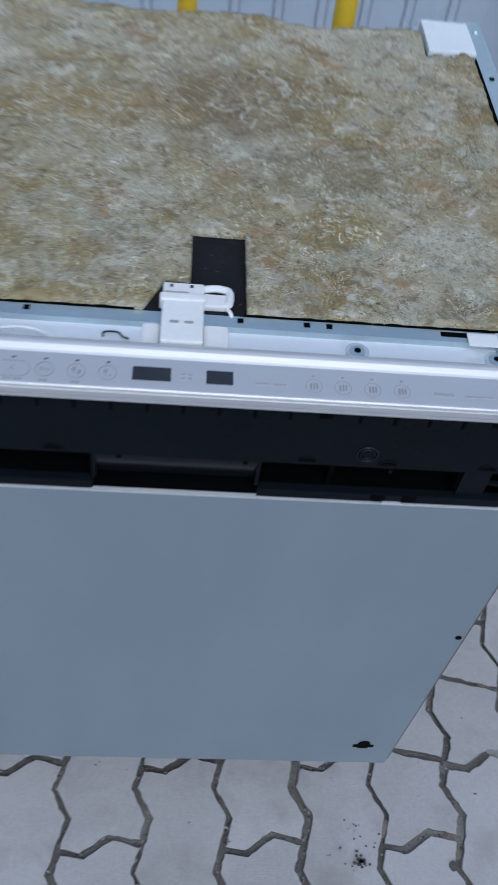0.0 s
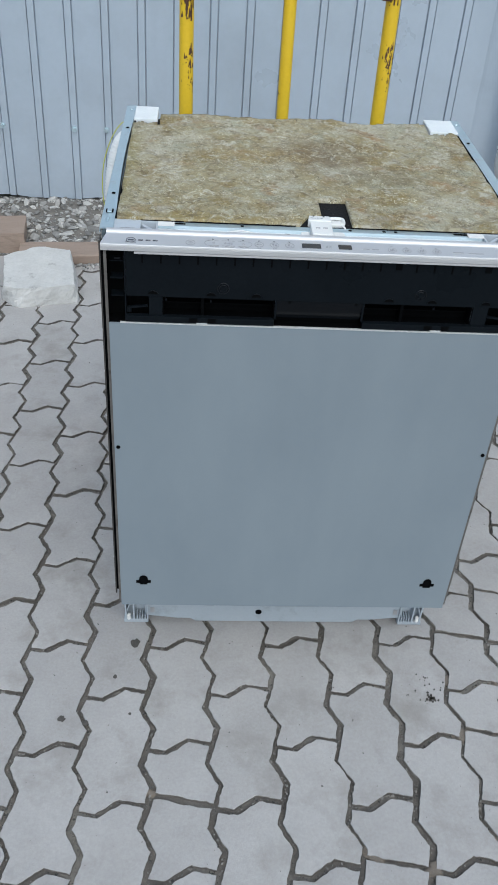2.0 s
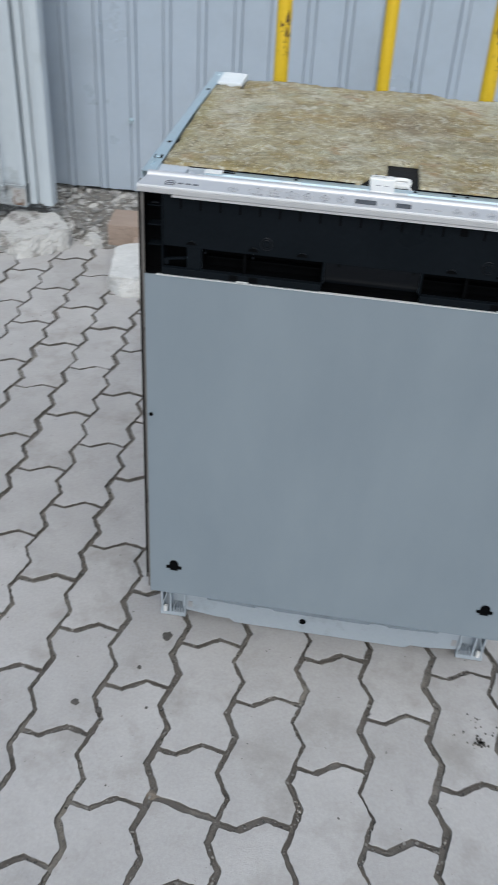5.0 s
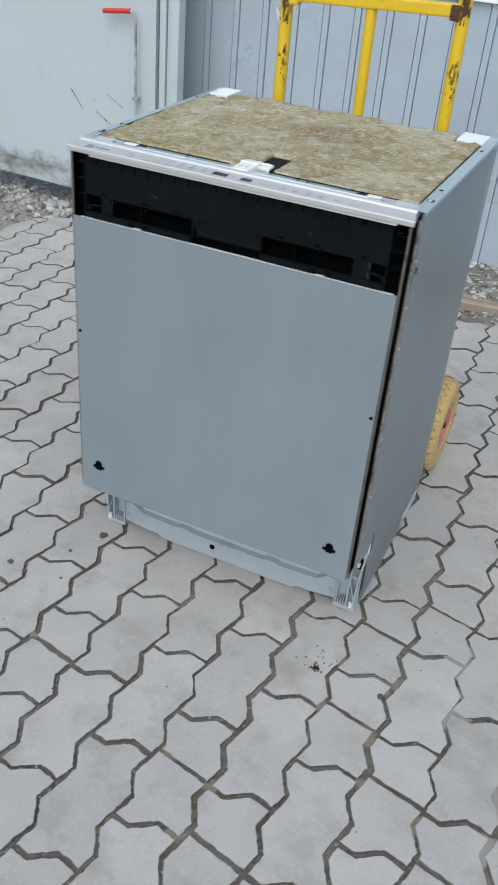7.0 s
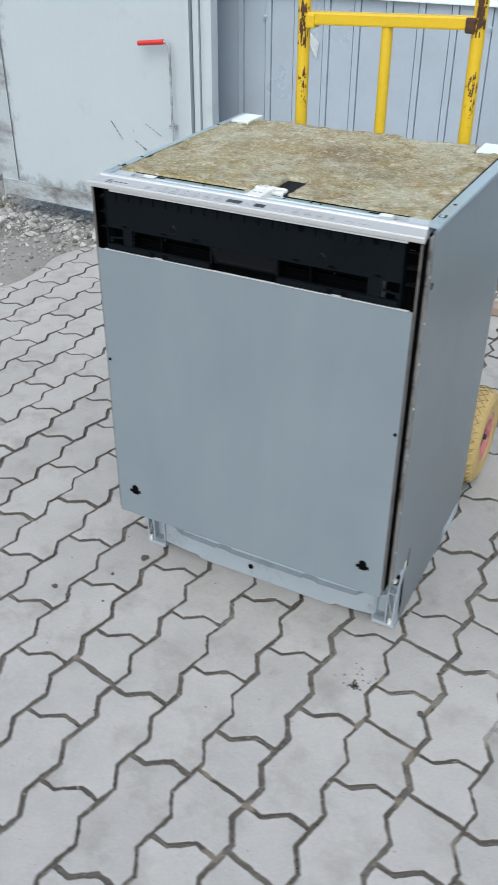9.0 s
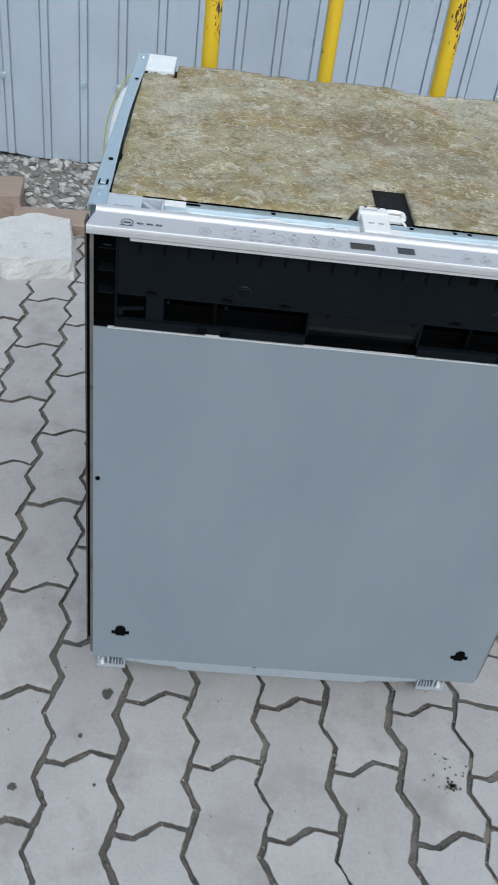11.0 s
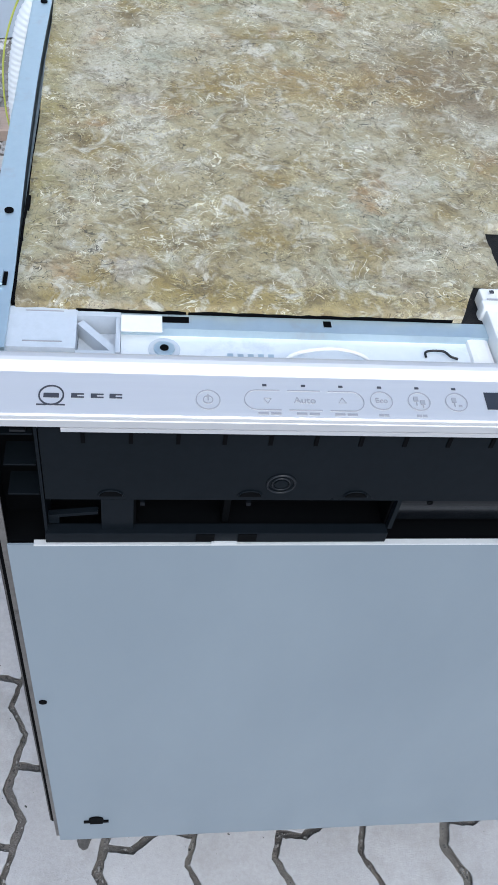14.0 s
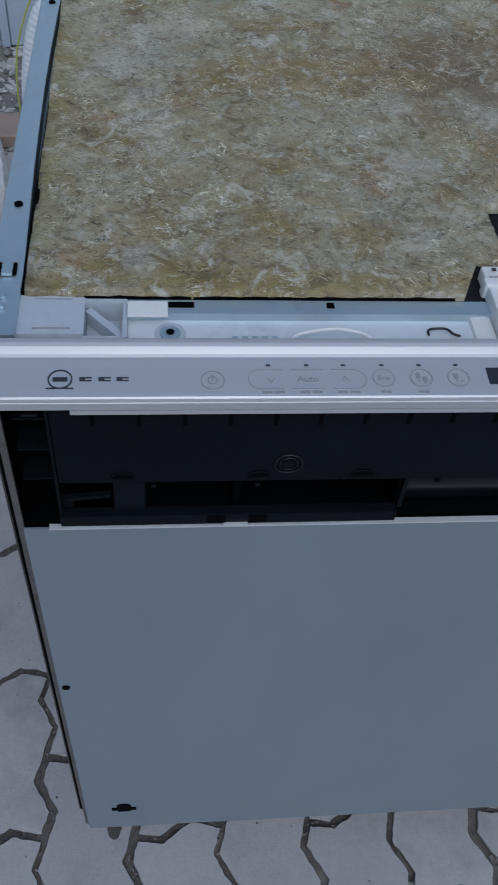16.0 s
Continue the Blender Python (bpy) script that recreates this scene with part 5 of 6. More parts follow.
    ring("power_symbol", -0.1780, 0.0115, 0.0062, M_PRINT)
    ring("power_symbol", -0.1780, 0.0115, 0.0026, M_PRINT)
    flat("power_symbol", [(-0.0003, 0.0003, -0.0005, 0.0034)], M_PRINT, -0.1780, 0.0115)
    # long key with three fields
    bm = bmesh.new()
    path = []
    for k in range(13):
        a = math.pi / 2 + math.pi * k / 12
        path.append(Vector((-0.0245 + 0.0062 * math.cos(a), 0.0062 * math.sin(a), 0)))
    tube(path, 0.00028, 4, bm)
    path = [Vector((-p.x, p.y, 0)) for p in path]
    tube(path, 0.00028, 4, bm)
    for a, b in ((-0.0245, -0.0125), (-0.0085, 0.0085), (0.0125, 0.0245)):
        for y in (-0.0062, 0.0062):
            box(bm, a, b, y - 0.00025, y + 0.00025, -0.0002, 0.0002)
    bmesh.ops.transform(bm, matrix=on_top(-0.1290, 0.0120), verts=bm.verts[:])
    part("key_outline", bm, M_PRINT, fas)
    part("lettering", lettering("Auto", 0.0056, on_top(-0.1290, 0.0120)), M_PRINT, fas)
    for x, sgn in ((-0.1480, -1), (-0.1095, 1)):
        bm = bmesh.new()
        tri = [Vector((0.0022 * math.sin(2 * math.pi * k / 3), 0.0022 * sgn * math.cos(2 * math.pi * k / 3), 0)) for k in (0, 1, 2, 0)]
        tube(tri, 0.00024, 4, bm)
        bmesh.ops.transform(bm, matrix=on_top(x, 0.0120), verts=bm.verts[:])
        part("arrow_symbol", bm, M_PRINT, fas)
    for x in (-0.0890, -0.0690, -0.0490):
        ring("key_outline", x, 0.0128, 0.0060, M_PRINT)
    part("lettering", lettering("Eco", 0.0046, on_top(-0.0890, 0.0128)), M_PRINT, fas)
    flat("cup_symbol", [(-0.0028, -0.0004, 0.0, 0.0030), (-0.0018, -0.0013, -0.0026, 0.0), (0.0006, 0.0030, -0.0022, 0.0008), (0.0015, 0.0020, -0.0038, -0.0022)], M_PRINT, -0.0690, 0.0128)
    flat("glass_symbol", [(-0.0024, 0.0, -0.0004, 0.0028), (-0.0014, -0.0009, -0.0030, -0.0004), (0.0008, 0.0026, -0.0028, -0.0018)], M_PRINT, -0.0490, 0.0128)
    for x in (-0.149, -0.129, -0.1095, -0.089, -0.069, -0.049):
        flat("indicator", [(-0.0011, 0.0011, -0.0006, 0.0006)], M_LOGO, x, 0.0214)
    for x, w in ((-0.1475, 0.0058), (-0.1280, 0.0058), (-0.1085, 0.0058), (-0.0890, 0.0026), (-0.0690, 0.0026)):
        flat("printed_bar", [(-w, -w * 0.1, -0.0007, 0.0007), (w * 0.1, w, -0.0007, 0.0007)], M_PRINT, x, 0.0036)
    for x in (0.0, 0.0045):
        flat("small_symbol", [(-0.0014, 0.0014, 0.0022, 0.0034), (-0.0016, 0.0012, -0.0012, 0.0004)], M_FAINT, x, 0.012)
    for x in (0.052, 0.064):
        flat("printed_bar", [(-0.005, 0.004, -0.0008, 0.0008)], M_FAINT, x, 0.011)
    for x in (0.086, 0.1055, 0.1255, 0.1455):
        ring("key_outline", x, 0.0115, 0.0058, M_FAINT)
        flat("key_symbol", [(-0.0026, -0.0012, -0.0026, 0.0022), (-0.0004, 0.0008, -0.0026, 0.0026), (0.0016, 0.0028, -0.0020, 0.0026)], M_PRINT, x, 0.0115)
        flat("indicator", [(-0.0010, 0.0010, -0.0006, 0.0006)], M_PRINT, x, 0.0200)
    flat("printed_bar", [(-0.009, 0.005, -0.0012, 0.0012)], M_FAINT, 0.176, 0.0110)
    flat("printed_bar", [(-0.010, 0.010, -0.0007, 0.0007)], M_FAINT, 0.198, 0.0105)

    # --- plinth and front feet
    outline = [(-0.252, 0.018), (-0.19, 0.010), (-0.165, 0.010), (-0.155, 0.002), (0.155, 0.002), (0.165, 0.010), (0.19, 0.010), (0.252, 0.018), (0.252, 0.066), (0.225, 0.066), (0.205, 0.050), (0.12, 0.046), (0.115, 0.050), (0.09, 0.050), (0.085, 0.046), (-0.085, 0.046), (-0.09, 0.050), (-0.115, 0.050), (-0.12, 0.046), (-0.205, 0.050), (-0.225, 0.066), (-0.252, 0.066)]
    plinth = part("plinth_bar", prism(outline, 0.098, 0.112, "y"), M_PLINTH, d, "pale grey plastic plinth crossbar", bevel=0.0015)
    part("plinth_hole", disc(-0.032, 0.0975, 0.030, 0.0062, "y", 20, 0.0014), M_BLACK2, plinth)
    for s in (-1, 1):
        part("notch", boxes((s * 0.238 - 0.004, s * 0.238 + 0.004, 0.0968, 0.0985, 0.026, 0.040)), M_PRINT, plinth)
        X = lambda a, b: (min(s * a, s * b), max(s * a, s * b))
        foot = part("front_foot", boxes((*X(0.246, 0.2930), 0.0935, 0.138, 0.001, 0.010)), M_PLINTH, d, "ribbed pale grey plastic foot bracket", bevel=0.0012)
        part("back_wall", boxes((*X(0.249, 0.2925), 0.110, 0.114, 0.0102, 0.098)), M_PLINTH, foot)
        part("side_wall", boxes((*X(0.246, 0.2488), 0.0935, 0.130, 0.0102, 0.069)), M_PLINTH, foot, bevel=0.0006)
        part("top_wall", prism([(s * 0.249, 0.069), (s * 0.249, 0.066), (s * 0.2715, 0.080), (s * 0.2715, 0.084)], 0.0940, 0.1098, "y"), M_PLINTH, foot)
        part("divider", prism([(s * 0.2720, 0.0102), (s * 0.2750, 0.0102), (s * 0.2765, 0.096), (s * 0.2875, 0.148), (s * 0.2848, 0.149), (s * 0.2735, 0.098)], 0.0935, 0.1098, "y"), M_PLINTH, foot)
        arm = [(0.2900, 0.0102), (0.2912, 0.06), (0.2940, 0.11), (0.2978, 0.138), (0.2968, 0.147), (0.2910, 0.1500), (0.2850, 0.1492), (0.2852, 0.1462), (0.2905, 0.1468), (0.2938, 0.1440), (0.2945, 0.138), (0.2910, 0.11), (0.2882, 0.06), (0.2872, 0.0102)]
        part("arm", prism([(s * px, pz) for px, pz in arm], 0.0930, 0.1098, "y"), M_PLINTH, foot, bevel=0.0006)
        part("web", boxes((*X(0.2767, 0.2905), 0.0945, 0.1098, 0.088, 0.0908)), M_PLINTH, foot)
        part("web", prism([(s * 0.2755, 0.070), (s * 0.2755, 0.074), (s * 0.2888, 0.030), (s * 0.2874, 0.027)], 0.0945, 0.1098, "y"), M_PLINTH, foot)
        part("pin", rod((s * 0.2845, 0.096, 0.118), (s * 0.2865, 0.096, 0.128), 0.0030, 12), M_WHITE, foot)
        part("adjuster", rod((s * 0.2835, 0.0950, 0.0102), (s * 0.2835, 0.0950, 0.022), 0.0035, 14), M_WHITE, foot)
        for k in range(4):
            part("fin", boxes((*X(0.2512 + 0.0050 * k, 0.2532 + 0.0050 * k), 0.0925, 0.1098, 0.0102, 0.024)), M_PLINTH, foot)
        part("tab", prism([(0.106, 0.150), (0.113, 0.168), (0.117, 0.150)], s * 0.2958, s * 0.2972), M_WHITE, foot)
        part("sheet_slot", prism([(0.118, 0.145), (0.128, 0.185), (0.131, 0.185), (0.129, 0.145)], s * 0.2962, s * 0.2968), M_STEEL_DARK, foot)
    for x in (-0.22, 0.22):
        part("rear_foot", rod((x, 0.48, 0.0), (x, 0.48, 0.014), 0.018, 18), M_BLACK, d)
    for s in (-1, 1):
        part("skirt_stay", boxes((s * 0.2925 - 0.0012, s * 0.2925 + 0.0012, 0.13, 0.53, 0.002, 0.03)), M_SIDE, d)
    # --- hoses at the back corner
    path = smooth_path([(-0.20, 0.60, 0.72), (-0.262, 0.592, 0.778), (-0.308, 0.576, 0.778), (-0.327, 0.568, 0.728), (-0.332, 0.566, 0.66), (-0.324, 0.568, 0.56), (-0.29, 0.575, 0.44), (-0.24, 0.58, 0.34)], 44)
    part("drain_hose", tube(path, lambda i: 0.0126 + (0.0003 if i % 4 < 2 else -0.0003), 16), M_HOSE, d, "ribbed pale grey drain hose", smooth=True)
    path = smooth_path([(-0.24, 0.556, 0.70), (-0.300, 0.558, 0.70), (-0.316, 0.560, 0.62), (-0.318, 0.560, 0.50), (-0.300, 0.565, 0.36), (-0.26, 0.57, 0.25)], 12)
    part("supply_hose", tube(path, 0.0085, 14), M_HOSE, d, "smooth pale supply hose", smooth=True)
    path = smooth_path([(-0.26, 0.59, 0.81), (-0.312, 0.592, 0.80), (-0.345, 0.592, 0.735), (-0.352, 0.592, 0.66), (-0.34, 0.592, 0.60)], 10)
    part("earth_wire", tube(path, 0.0010, 8), M_WIRE, d, "thin yellow-green wire", smooth=True)


# ---- paving ----
PITCH, LONG = 0.1112, 0.2222
ZIG, VALLEY, START = 0.021, 0.070, 0.040


def stone_pose(k, n):
    """Where the upper left joint of the stone n of the column k lies; the columns on the gate side are laid closer."""
    row = -n - (0 if k % 2 else 0.5)
    side = min(max((5 - k) / 9, 0), 1)
    along = Vector((-0.0100, 0.2221 - 0.0068 * side))
    mid = Vector((-0.1285, -0.0688)) + (k - 2.5) * Vector((0.1106, 0.0031)) + row * along
    turn = 0.037
    back = Matrix.Rotation(turn, 2) @ Vector((PITCH / 2, 0.003))
    return Matrix.Translation((mid.x - back.x, mid.y - back.y, 0)) @ Matrix.Rotation(turn, 4, "Z") @ Matrix.Diagonal((1, along.y / 0.2222, 1, 1))


def zig(s):
    """Sideways shift of a long joint at the distance s below one of its peaks."""
    s %= LONG / 2
    return -ZIG * s / VALLEY if s < VALLEY else -ZIG * (LONG / 2 - s) / (LONG / 2 - VALLEY)


def long_edge(x, top, bottom):
    """Corners of a long joint from top down to bottom, measured from the stone's upper left joint."""
    base = zig(START)
    rows = [top]
    for q in range(-1, 4):
        for s in (VALLEY, LONG / 2):
            dy = s + q * LONG / 2 - START
            if top < -dy < top or bottom + 0.004 < -dy < top - 0.004:
                rows.append(-dy)
    rows.append(bottom)
    return [(x + zig(START - y) - base, y) for y in rows]


def outline(kind, seed, step=0.0062):
    """Corners of one stone, clockwise: a whole one, or the upper or lower piece of one cut across."""
    rng = random.Random(seed)
    top_l, top_r, low_l, low_r = 0.0, 0.006, -LONG, -LONG + 0.006
    cross = [(0.033, -0.006), (0.071, 0.017)]
    top, low = list(cross), [(x + zig(START + LONG) - zig(START), y - LONG) for x, y in cross[::-1]]
    if kind == "upper":
        low_l, low_r, low = -0.083, -0.108, []
    if kind == "lower":
        top_l, top_r, top = -0.083, -0.108, []
    pts = [long_edge(0, top_l, low_l)[0]] + top + long_edge(PITCH, top_r, low_r) + low + long_edge(0, top_l, low_l)[::-1][:-1]
    pts = inset([Vector(p) for p in pts], 0.0043)
    out = []
    for a, b in zip(pts, pts[1:] + pts[:1]):
        n = max(1, round((b - a).length / step))
        for q in range(n):
            k = 0.0009 if q else 0.0006
            c = a.lerp(b, q / n)
            slow = Vector((noise.noise((c.x * 70, c.y * 70, seed)), noise.noise((c.x * 70, c.y * 70, seed + 50.5))))
            out.append(c + 0.0020 * slow + Vector((rng.uniform(-k, k), rng.uniform(-k, k))))
    return out


def inset(pts, d):
    out = []
    n = len(pts)
    for i in range(n):
        a, b, c = pts[i - 1], pts[i], pts[(i + 1) % n]
        e0, e1 = (b - a).normalized(), (c - b).normalized()
        n0, n1 = Vector((-e0.y, e0.x)), Vector((-e1.y, e1.x))
        k = n0 + n1
        k = k / max(k.dot(n0), 0.4)
        out.append(b - k * d)
    return out


def paver_mesh(kind, seed, step=0.0062):
    pts = outline(kind, seed, step)
    bm = bmesh.new()
    rings = []
    for d, z in ((0.0009, 0.0), (0.0003, -0.0014), (0.0, -0.04)):
        rings.append([bm.verts.new((q.x, q.y, z)) for q in inset(pts, d)])
    bm.faces.new(rings[0])
    for a, b in zip(rings, rings[1:]):
        for i in range(len(pts)):
            k = (i + 1) % len(pts)
            bm.faces.new((a[i], b[i], b[k], a[k]))
    bmesh.ops.recalc_face_normals(bm, faces=bm.faces[:])
    if sum(f.normal.z * f.calc_area() for f in bm.faces) < 0:
        bmesh.ops.reverse_faces(bm, faces=bm.faces[:])
    data = bpy.data.meshes.new("paver")
    bm.to_mesh(data)
    bm.free()
    data.materials.append(M_PAVE)
    data.materials.append(M_JOINT)
    for p in data.polygons:
        p.material_index = 1 if p.normal.z < 0.3 else 0
    return data


def paving():
    p = root("pavement", -0.1, 0.2, 0.0, "grey interlocking wavy concrete pavers with sandy joints", "pavement", kind="structure")
    kinds = {k: [paver_mesh(k, n + s) for s in range(6 if k == "whole" else 3)] for k, n in (("whole", 0), ("upper", 20), ("lower", 40))}
    plain = [paver_mesh("whole", 60 + q, 0.02) for q in range(3)]
    rng = random.Random(8)
    cut = {(2, 0), (5, 1), (7, -1), (7, 0), (8, -2), (8, 0), (6, 1), (9, 1), (-5, -1), (-2, 2)}
    rest_v, rest_f = [], []
    count = 0
    for k in range(-16, 34):
        shift = rng.uniform(-0.0012, 0.0012)
        for n in range(-9, 17):
            base = stone_pose(k, n)
            at = base.translation
            if at.y > 1.78 or at.x < edge_left(at.y) - 0.26 or at.x > 3.4 or at.y < -3.4:
                continue
            for kind in (("upper", "lower") if (k, n) in cut else ("whole",)):
                mesh = rng.choice(kinds[kind])
                m = base @ pose(shift + rng.uniform(-0.0008, 0.0008), rng.uniform(-0.0012, 0.0012), rng.uniform(-0.0010, 0.0010), rng.uniform(-0.35, 0.35), rng.uniform(-0.35, 0.35), rng.uniform(-0.4, 0.4))
                if -0.62 < at.y and at.x < 0.85 and count < 300:
                    count += 1
                    ob = new("paver", mesh)
                    ob.parent = p
                    ob.matrix_parent_inverse = p.matrix_basis.inverted()
                    ob.matrix_basis = m
                else:
                    if at.y < -0.8 or at.x > 1.2:
                        mesh = plain[(k + n) % 3]
                    q = len(rest_v)
                    rest_v += [m @ w.co for w in mesh.vertices]
                    rest_f += [[q + i for i in f.vertices] for f in mesh.polygons]
    if rest_v:
        data = bpy.data.meshes.new("outer_paving")
        data.from_pydata(rest_v, [], rest_f)
        data.materials.append(M_PAVE)
        data.materials.append(M_JOINT)
        for face in data.polygons:
            face.material_index = 1 if face.normal.z < 0.3 else 0
        ob = new("outer_paving", data)
        ob.parent, ob.matrix_parent_inverse = p, p.matrix_basis.inverted()
        tagged(ob, kind="stuff")


def joint_place(rng):
    """A random place along the joints of the paving."""
    edge = outline("whole", 0)
    i = rng.randrange(len(edge))
    way = edge[i] - edge[i - 1]
    p = edge[i - 1].lerp(edge[i], rng.random()) + Vector((-way.y, way.x)).normalized() * 0.0040 + Vector((rng.gauss(0, 0.0022), rng.gauss(0, 0.0022)))
    k, n = rng.randrange(-9, 11), rng.randrange(-7, 4)
    q = stone_pose(k, n) @ Vector((p.x, p.y, 0))
    return q.x, q.y, rng.uniform(-0.0075, -0.0020)


def spot(x, y, r, seed, stretch=1.0):
    rng = random.Random(seed)
    bm = bmesh.new()
    n = 14
    vs = [bm.verts.new((x + stretch * r * rng.uniform(0.65, 1.15) * math.cos(2 * math.pi * k / n), y + r * rng.uniform(0.65, 1.15) * math.sin(2 * math.pi * k / n), 0.0022)) for k in range(n)]
    bm.faces.new(vs)
    r2 = bmesh.ops.extrude_face_region(bm, geom=bm.faces[:])
    for v in r2["geom"]:
        if isinstance(v, bmesh.types.BMVert):
            v.co.z -= 0.003
    return bm


def stains():
    tagged(part("oil_stain", spot(-0.268, 0.042, 0.011, 1, 0.9), M_STAIN), "dark oil spot on a paver", "stain", "oil spots")
    for q, (x, y, r) in enumerate(((-0.386, -0.125, 0.0065), (-0.343, -0.134, 0.006), (-0.30, -0.035, 0.004), (-0.268, -0.115, 0.0028), (0.41, -0.085, 0.007))):
        tagged(part("oil_stain", spot(x, y, r, 2 + q), M_STAIN), "small dark oil spot on a paver", "stain", "oil spots")
    rng = random.Random(3)
    bm = bmesh.new()
    for _ in range(26):
        a, r = rng.uniform(0, 6.3), abs(rng.gauss(0, 0.006))
        px, py, pr = 0.281 + r * math.cos(a) * 1.4, -0.078 + r * math.sin(a), rng.uniform(0.0008, 0.0026)
        rod((px, py, 0.0), (px, py, 0.0022), pr, 7, bm)
    for _ in range(16):
        px, py, pr = 0.281 + rng.uniform(-0.045, 0.03), -0.06 + rng.uniform(-0.03, 0.06), rng.uniform(0.0005, 0.0014)
        rod((px, py, 0.0), (px, py, 0.0022), pr, 6, bm)
    tagged(part("oil_splash", bm, M_STAIN), "spattered dark oil drops on a paver", "stain", kind="stuff")


def sand_patch(x, y, sx, sy, rz, seed, mat=M_SAND, label="brown sand caught in a wide paver joint"):
    """A low uneven heap of brown sand filling a wide joint."""
    rng = random.Random(seed)
    bm = bmesh.new()
    rings = []
    m = Matrix.Translation((x, y, 0)) @ Euler((0, 0, radians(rz))).to_matrix().to_4x4()
    n = 18
    wob = [rng.uniform(0.65, 1.2) for _ in range(n)]
    for r, z in ((1.0, -0.0062), (0.8, -0.0028), (0.4, -0.0012)):
        rings.append([bm.verts.new(m @ Vector((sx * r * wob[k] * math.cos(2 * math.pi * k / n), sy * r * wob[k] * math.sin(2 * math.pi * k / n), z + rng.uniform(-0.0004, 0.0004)))) for k in range(n)])
    for a, b in zip(rings, rings[1:]):
        for k in range(n):
            bm.faces.new((a[k], a[(k + 1) % n], b[(k + 1) % n], b[k]))
    bm.faces.new(rings[-1])
    return tagged(part("sand_patch", bm, mat, smooth=True), label, "sand", "sand in the joints", "stuff")


def grass_tuft(x, y, seed):
    rng = random.Random(seed)
    bm = bmesh.new()
    for _ in range(170):
        px, py = x + rng.gauss(0, 0.07), y + rng.gauss(0, 0.045)
        a, ln, w = rng.uniform(0, 6.3), rng.uniform(0.015, 0.05), rng.uniform(0.0008, 0.0018)
        z = left_height(px, py) - 0.002
        lean = Vector((math.cos(a), math.sin(a), 0)) * ln * rng.uniform(0.2, 0.8)
        side = Vector((-math.sin(a), math.cos(a), 0)) * w
        b = Vector((px, py, z))
        v = [bm.verts.new(q) for q in (b - side, b + side, b + lean * 0.5 + side * 0.7 + Vector((0, 0, ln * 0.6)), b + lean * 0.5 - side * 0.7 + Vector((0, 0, ln * 0.6)))]
        tip = bm.verts.new(b + lean + Vector((0, 0, ln * 0.85)))
        bm.faces.new(v)
        bm.faces.new((v[3], v[2], tip))
    return tagged(part("grass_tuft", bm, M_GRASS), "thin dry yellow-green grass in the rubble by the gate", "grass", kind="stuff")


# ---- build ----
ground()
fence()
gate()
downpipe()
dirt_sheet("dirt_strip", -1.30, 3.0, 1.58, 2.1, front_height, M_SOIL, "grey rubble and dust bank along the fence", step=0.018)
dirt_sheet("back_yard", -9.0, -3.07, 1.95, 12.0, lambda x, y: 0.016 + 0.012 * bumpy(x, y), M_YARD, "dark trodden yard ground behind the gate", step=0.09)
dirt_sheet("dirt_yard", -7.0, -1.10, 0.2, 8.0, left_height, M_DIRT, "dusty brown-grey dirt beside the pavers", step=0.06)
for y0, y1 in ((0.9, 2.34), (2.36, 4.1), (4.12, 6.5)):
    tagged(part("yard_slab", boxes((-3.06, -2.47, y0, y1, -0.02, 0.040)), M_CONCRETE, bevel=0.006), "pale worn concrete slab of the yard drive", "slab", "slabs of the yard drive")
pebble_field("rubble", 9000, front_place, (0.0022, 0.021), M_PEBBLE, "loose broken stones and mortar along the fence", 1)
pebble_field("gravel", 3200, left_place, (0.002, 0.016), M_PEBBLE, "loose gravel on the dirt", 2)
pebble_field("gate_rubble", 1500, gate_place, (0.005, 0.030), M_PEBBLE, "crumbled stones below the gate", 3)
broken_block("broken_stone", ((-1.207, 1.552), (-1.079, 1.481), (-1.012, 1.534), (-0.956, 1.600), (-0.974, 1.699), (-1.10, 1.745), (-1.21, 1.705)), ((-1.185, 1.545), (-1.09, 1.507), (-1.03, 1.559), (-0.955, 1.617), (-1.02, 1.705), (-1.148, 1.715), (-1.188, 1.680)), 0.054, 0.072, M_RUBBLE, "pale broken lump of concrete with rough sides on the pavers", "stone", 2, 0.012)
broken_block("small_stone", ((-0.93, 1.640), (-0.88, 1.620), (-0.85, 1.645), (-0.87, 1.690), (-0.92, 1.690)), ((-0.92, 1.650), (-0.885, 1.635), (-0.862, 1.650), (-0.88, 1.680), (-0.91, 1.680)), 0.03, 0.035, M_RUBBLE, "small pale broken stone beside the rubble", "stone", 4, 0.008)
broken_block("concrete_slab", ((-0.757, 1.354), (-0.697, 1.303), (-0.602, 1.333), (-0.522, 1.345), (-0.565, 1.58), (-0.67, 1.605), (-0.77, 1.55)), ((-0.742, 1.335), (-0.697, 1.322), (-0.602, 1.336), (-0.533, 1.352), (-0.575, 1.578), (-0.673, 1.600), (-0.773, 1.525)), 0.057, 0.062, M_STONE, "pale broken concrete slab lying on the pavers", "stone", 5, 0.0045)
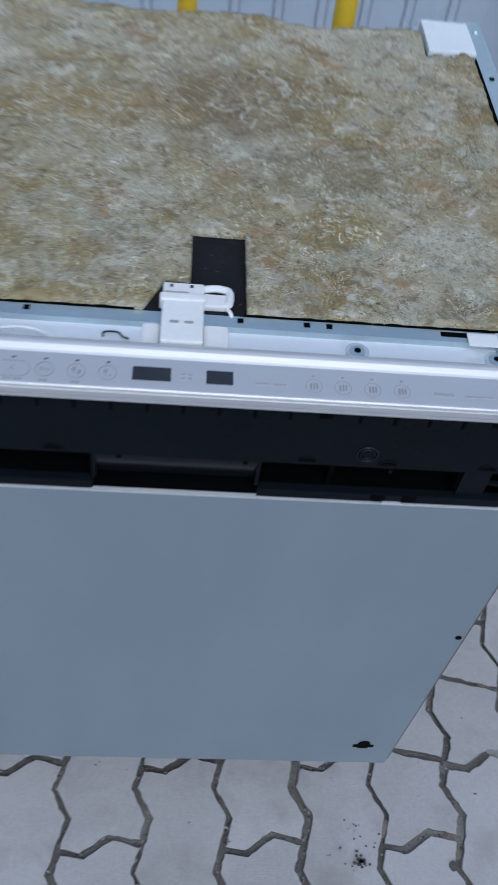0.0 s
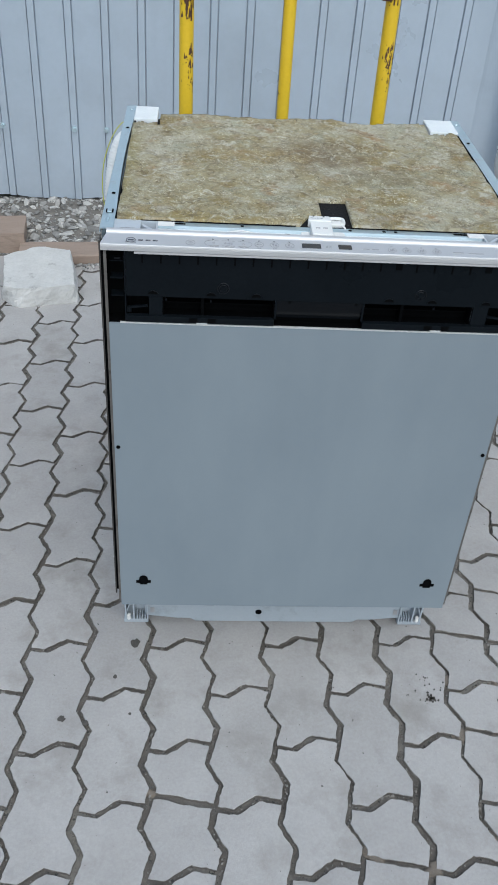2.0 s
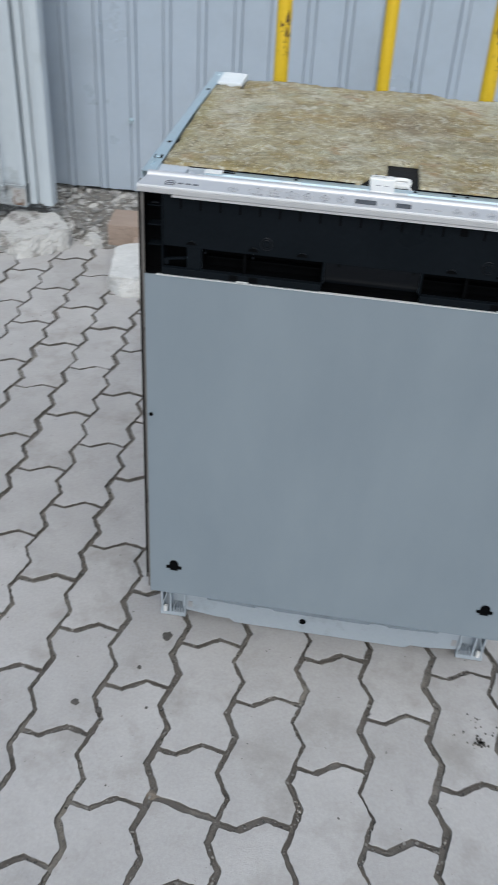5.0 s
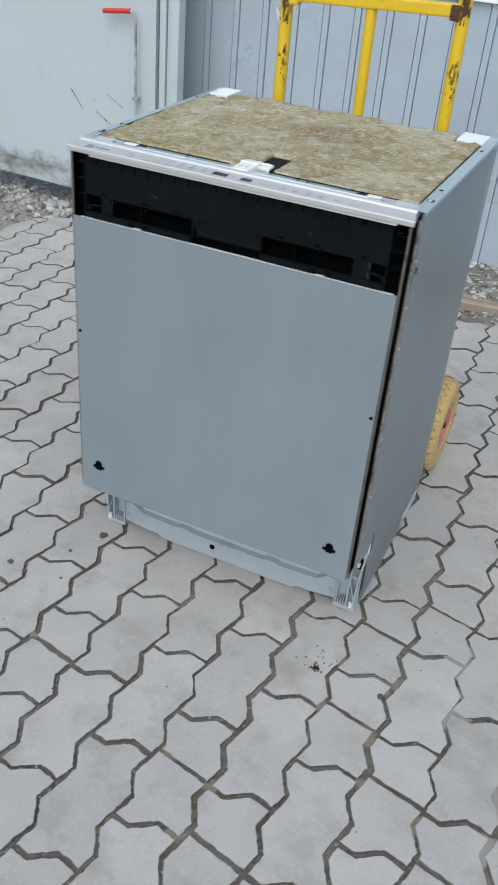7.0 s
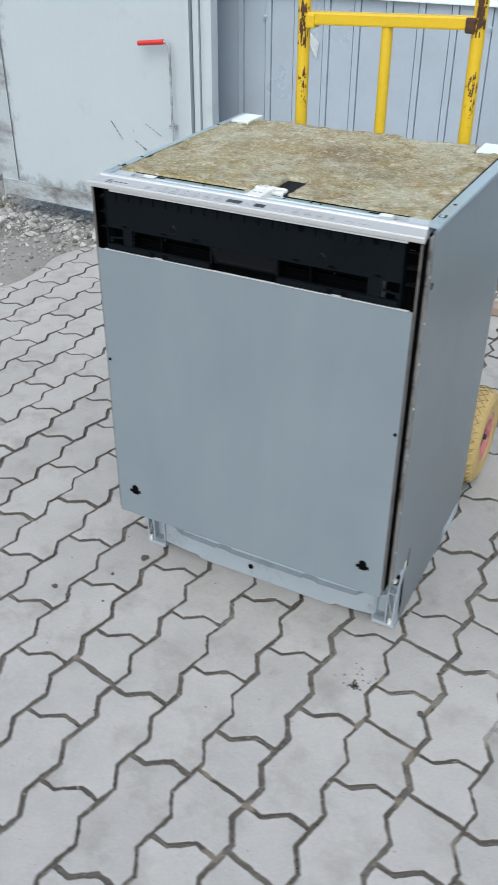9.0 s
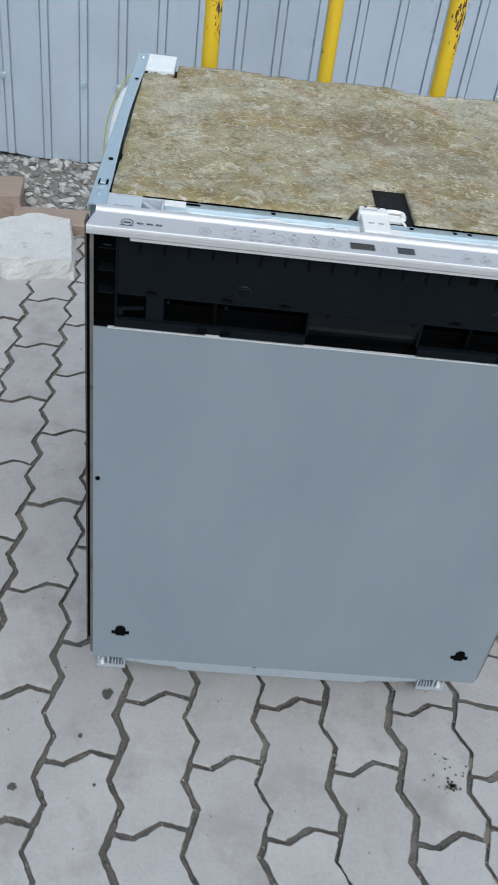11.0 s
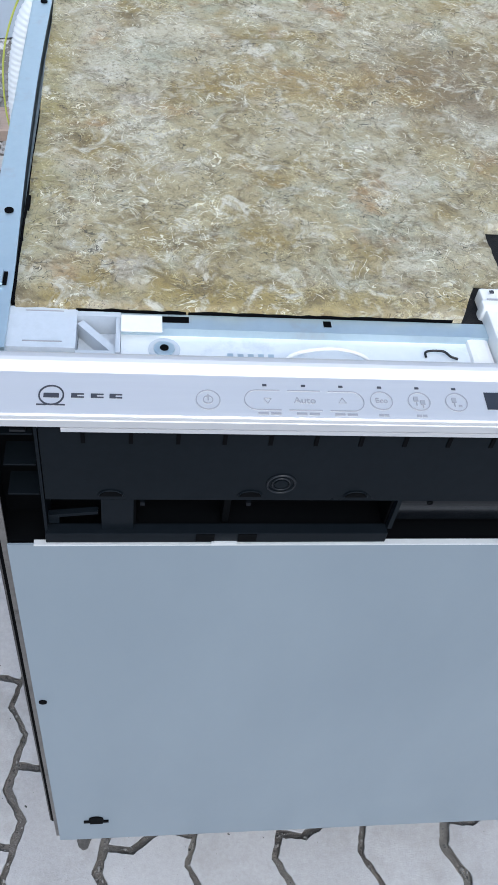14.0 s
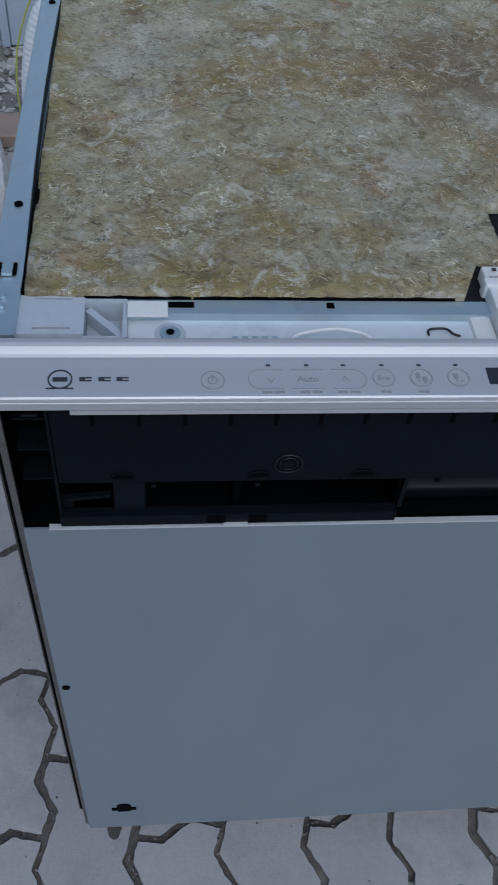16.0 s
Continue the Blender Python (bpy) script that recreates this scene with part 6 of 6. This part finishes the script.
timber_block("timber_block", -0.795, 1.735, 0.0, 0.105, 0.14, 0.072, 6, "short squared brown timber offcut in the rubble")
plank("plank", -0.74, 1.575, 1.1, 1.80, 0.105, 0.034, 0.002, "weathered brown wooden plank lying along the pavers", 3.0)
grass_tuft(-2.22, 1.74, 31)
hand_truck()
dishwasher()
stains()
for q, row in enumerate(((0.386, 0.027, 0.022, 0.014, -35), (0.318, -0.151, 0.026, 0.016, -40), (0.416, -0.172, 0.030, 0.018, -35), (0.410, -0.058, 0.014, 0.030, 10), (0.131, -0.370, 0.026, 0.016, -40), (0.224, -0.392, 0.018, 0.014, 20), (0.209, -0.495, 0.024, 0.014, 30), (0.439, -0.270, 0.020, 0.016, 20), (0.540, -0.300, 0.016, 0.030, 0), (0.309, -0.037, 0.026, 0.016, 30), (-0.225, -0.262, 0.013, 0.008, -10), (0.50, 0.19, 0.014, 0.022, 0))):
    sand_patch(*row, q)
for q, row in enumerate(((0.526, 0.078, 0.045, 0.05, 0), (0.539, -0.056, 0.045, 0.036, 20), (0.645, -0.052, 0.045, 0.036, 0), (0.658, -0.183, 0.045, 0.05, 0), (0.640, -0.290, 0.035, 0.045, 0), (0.487, 0.235, 0.03, 0.03, 0), (0.560, 0.02, 0.04, 0.04, 0))):
    sand_patch(*row, 40 + q, M_DUST, "pale dust washed into the paver joints")
sand_patch(-1.74, 0.95, 0.10, 0.20, 15, 60, M_SAND, "damp brown soil beside the pavers").location.z = 0.016
paving()
pebble_field("joint_grit", 34000, joint_place, (0.0007, 0.0032), M_GRIT, "fine grit caught in the paver joints", 6)
pebble_field("plank_gravel", 320, lambda rng: (rng.gauss(-0.50, 0.10), rng.gauss(1.615, 0.022), 0.003), (0.003, 0.013), M_PEBBLE, "grey gravel along the edge of the plank", 9)
pebble_field("paver_debris", 3000, lambda rng: (rng.uniform(-1.5, 0.95), rng.uniform(-0.7, 1.6), 0.0010), (0.0005, 0.0022), M_GRIT, "specks of sand and grit on the pavers", 12)
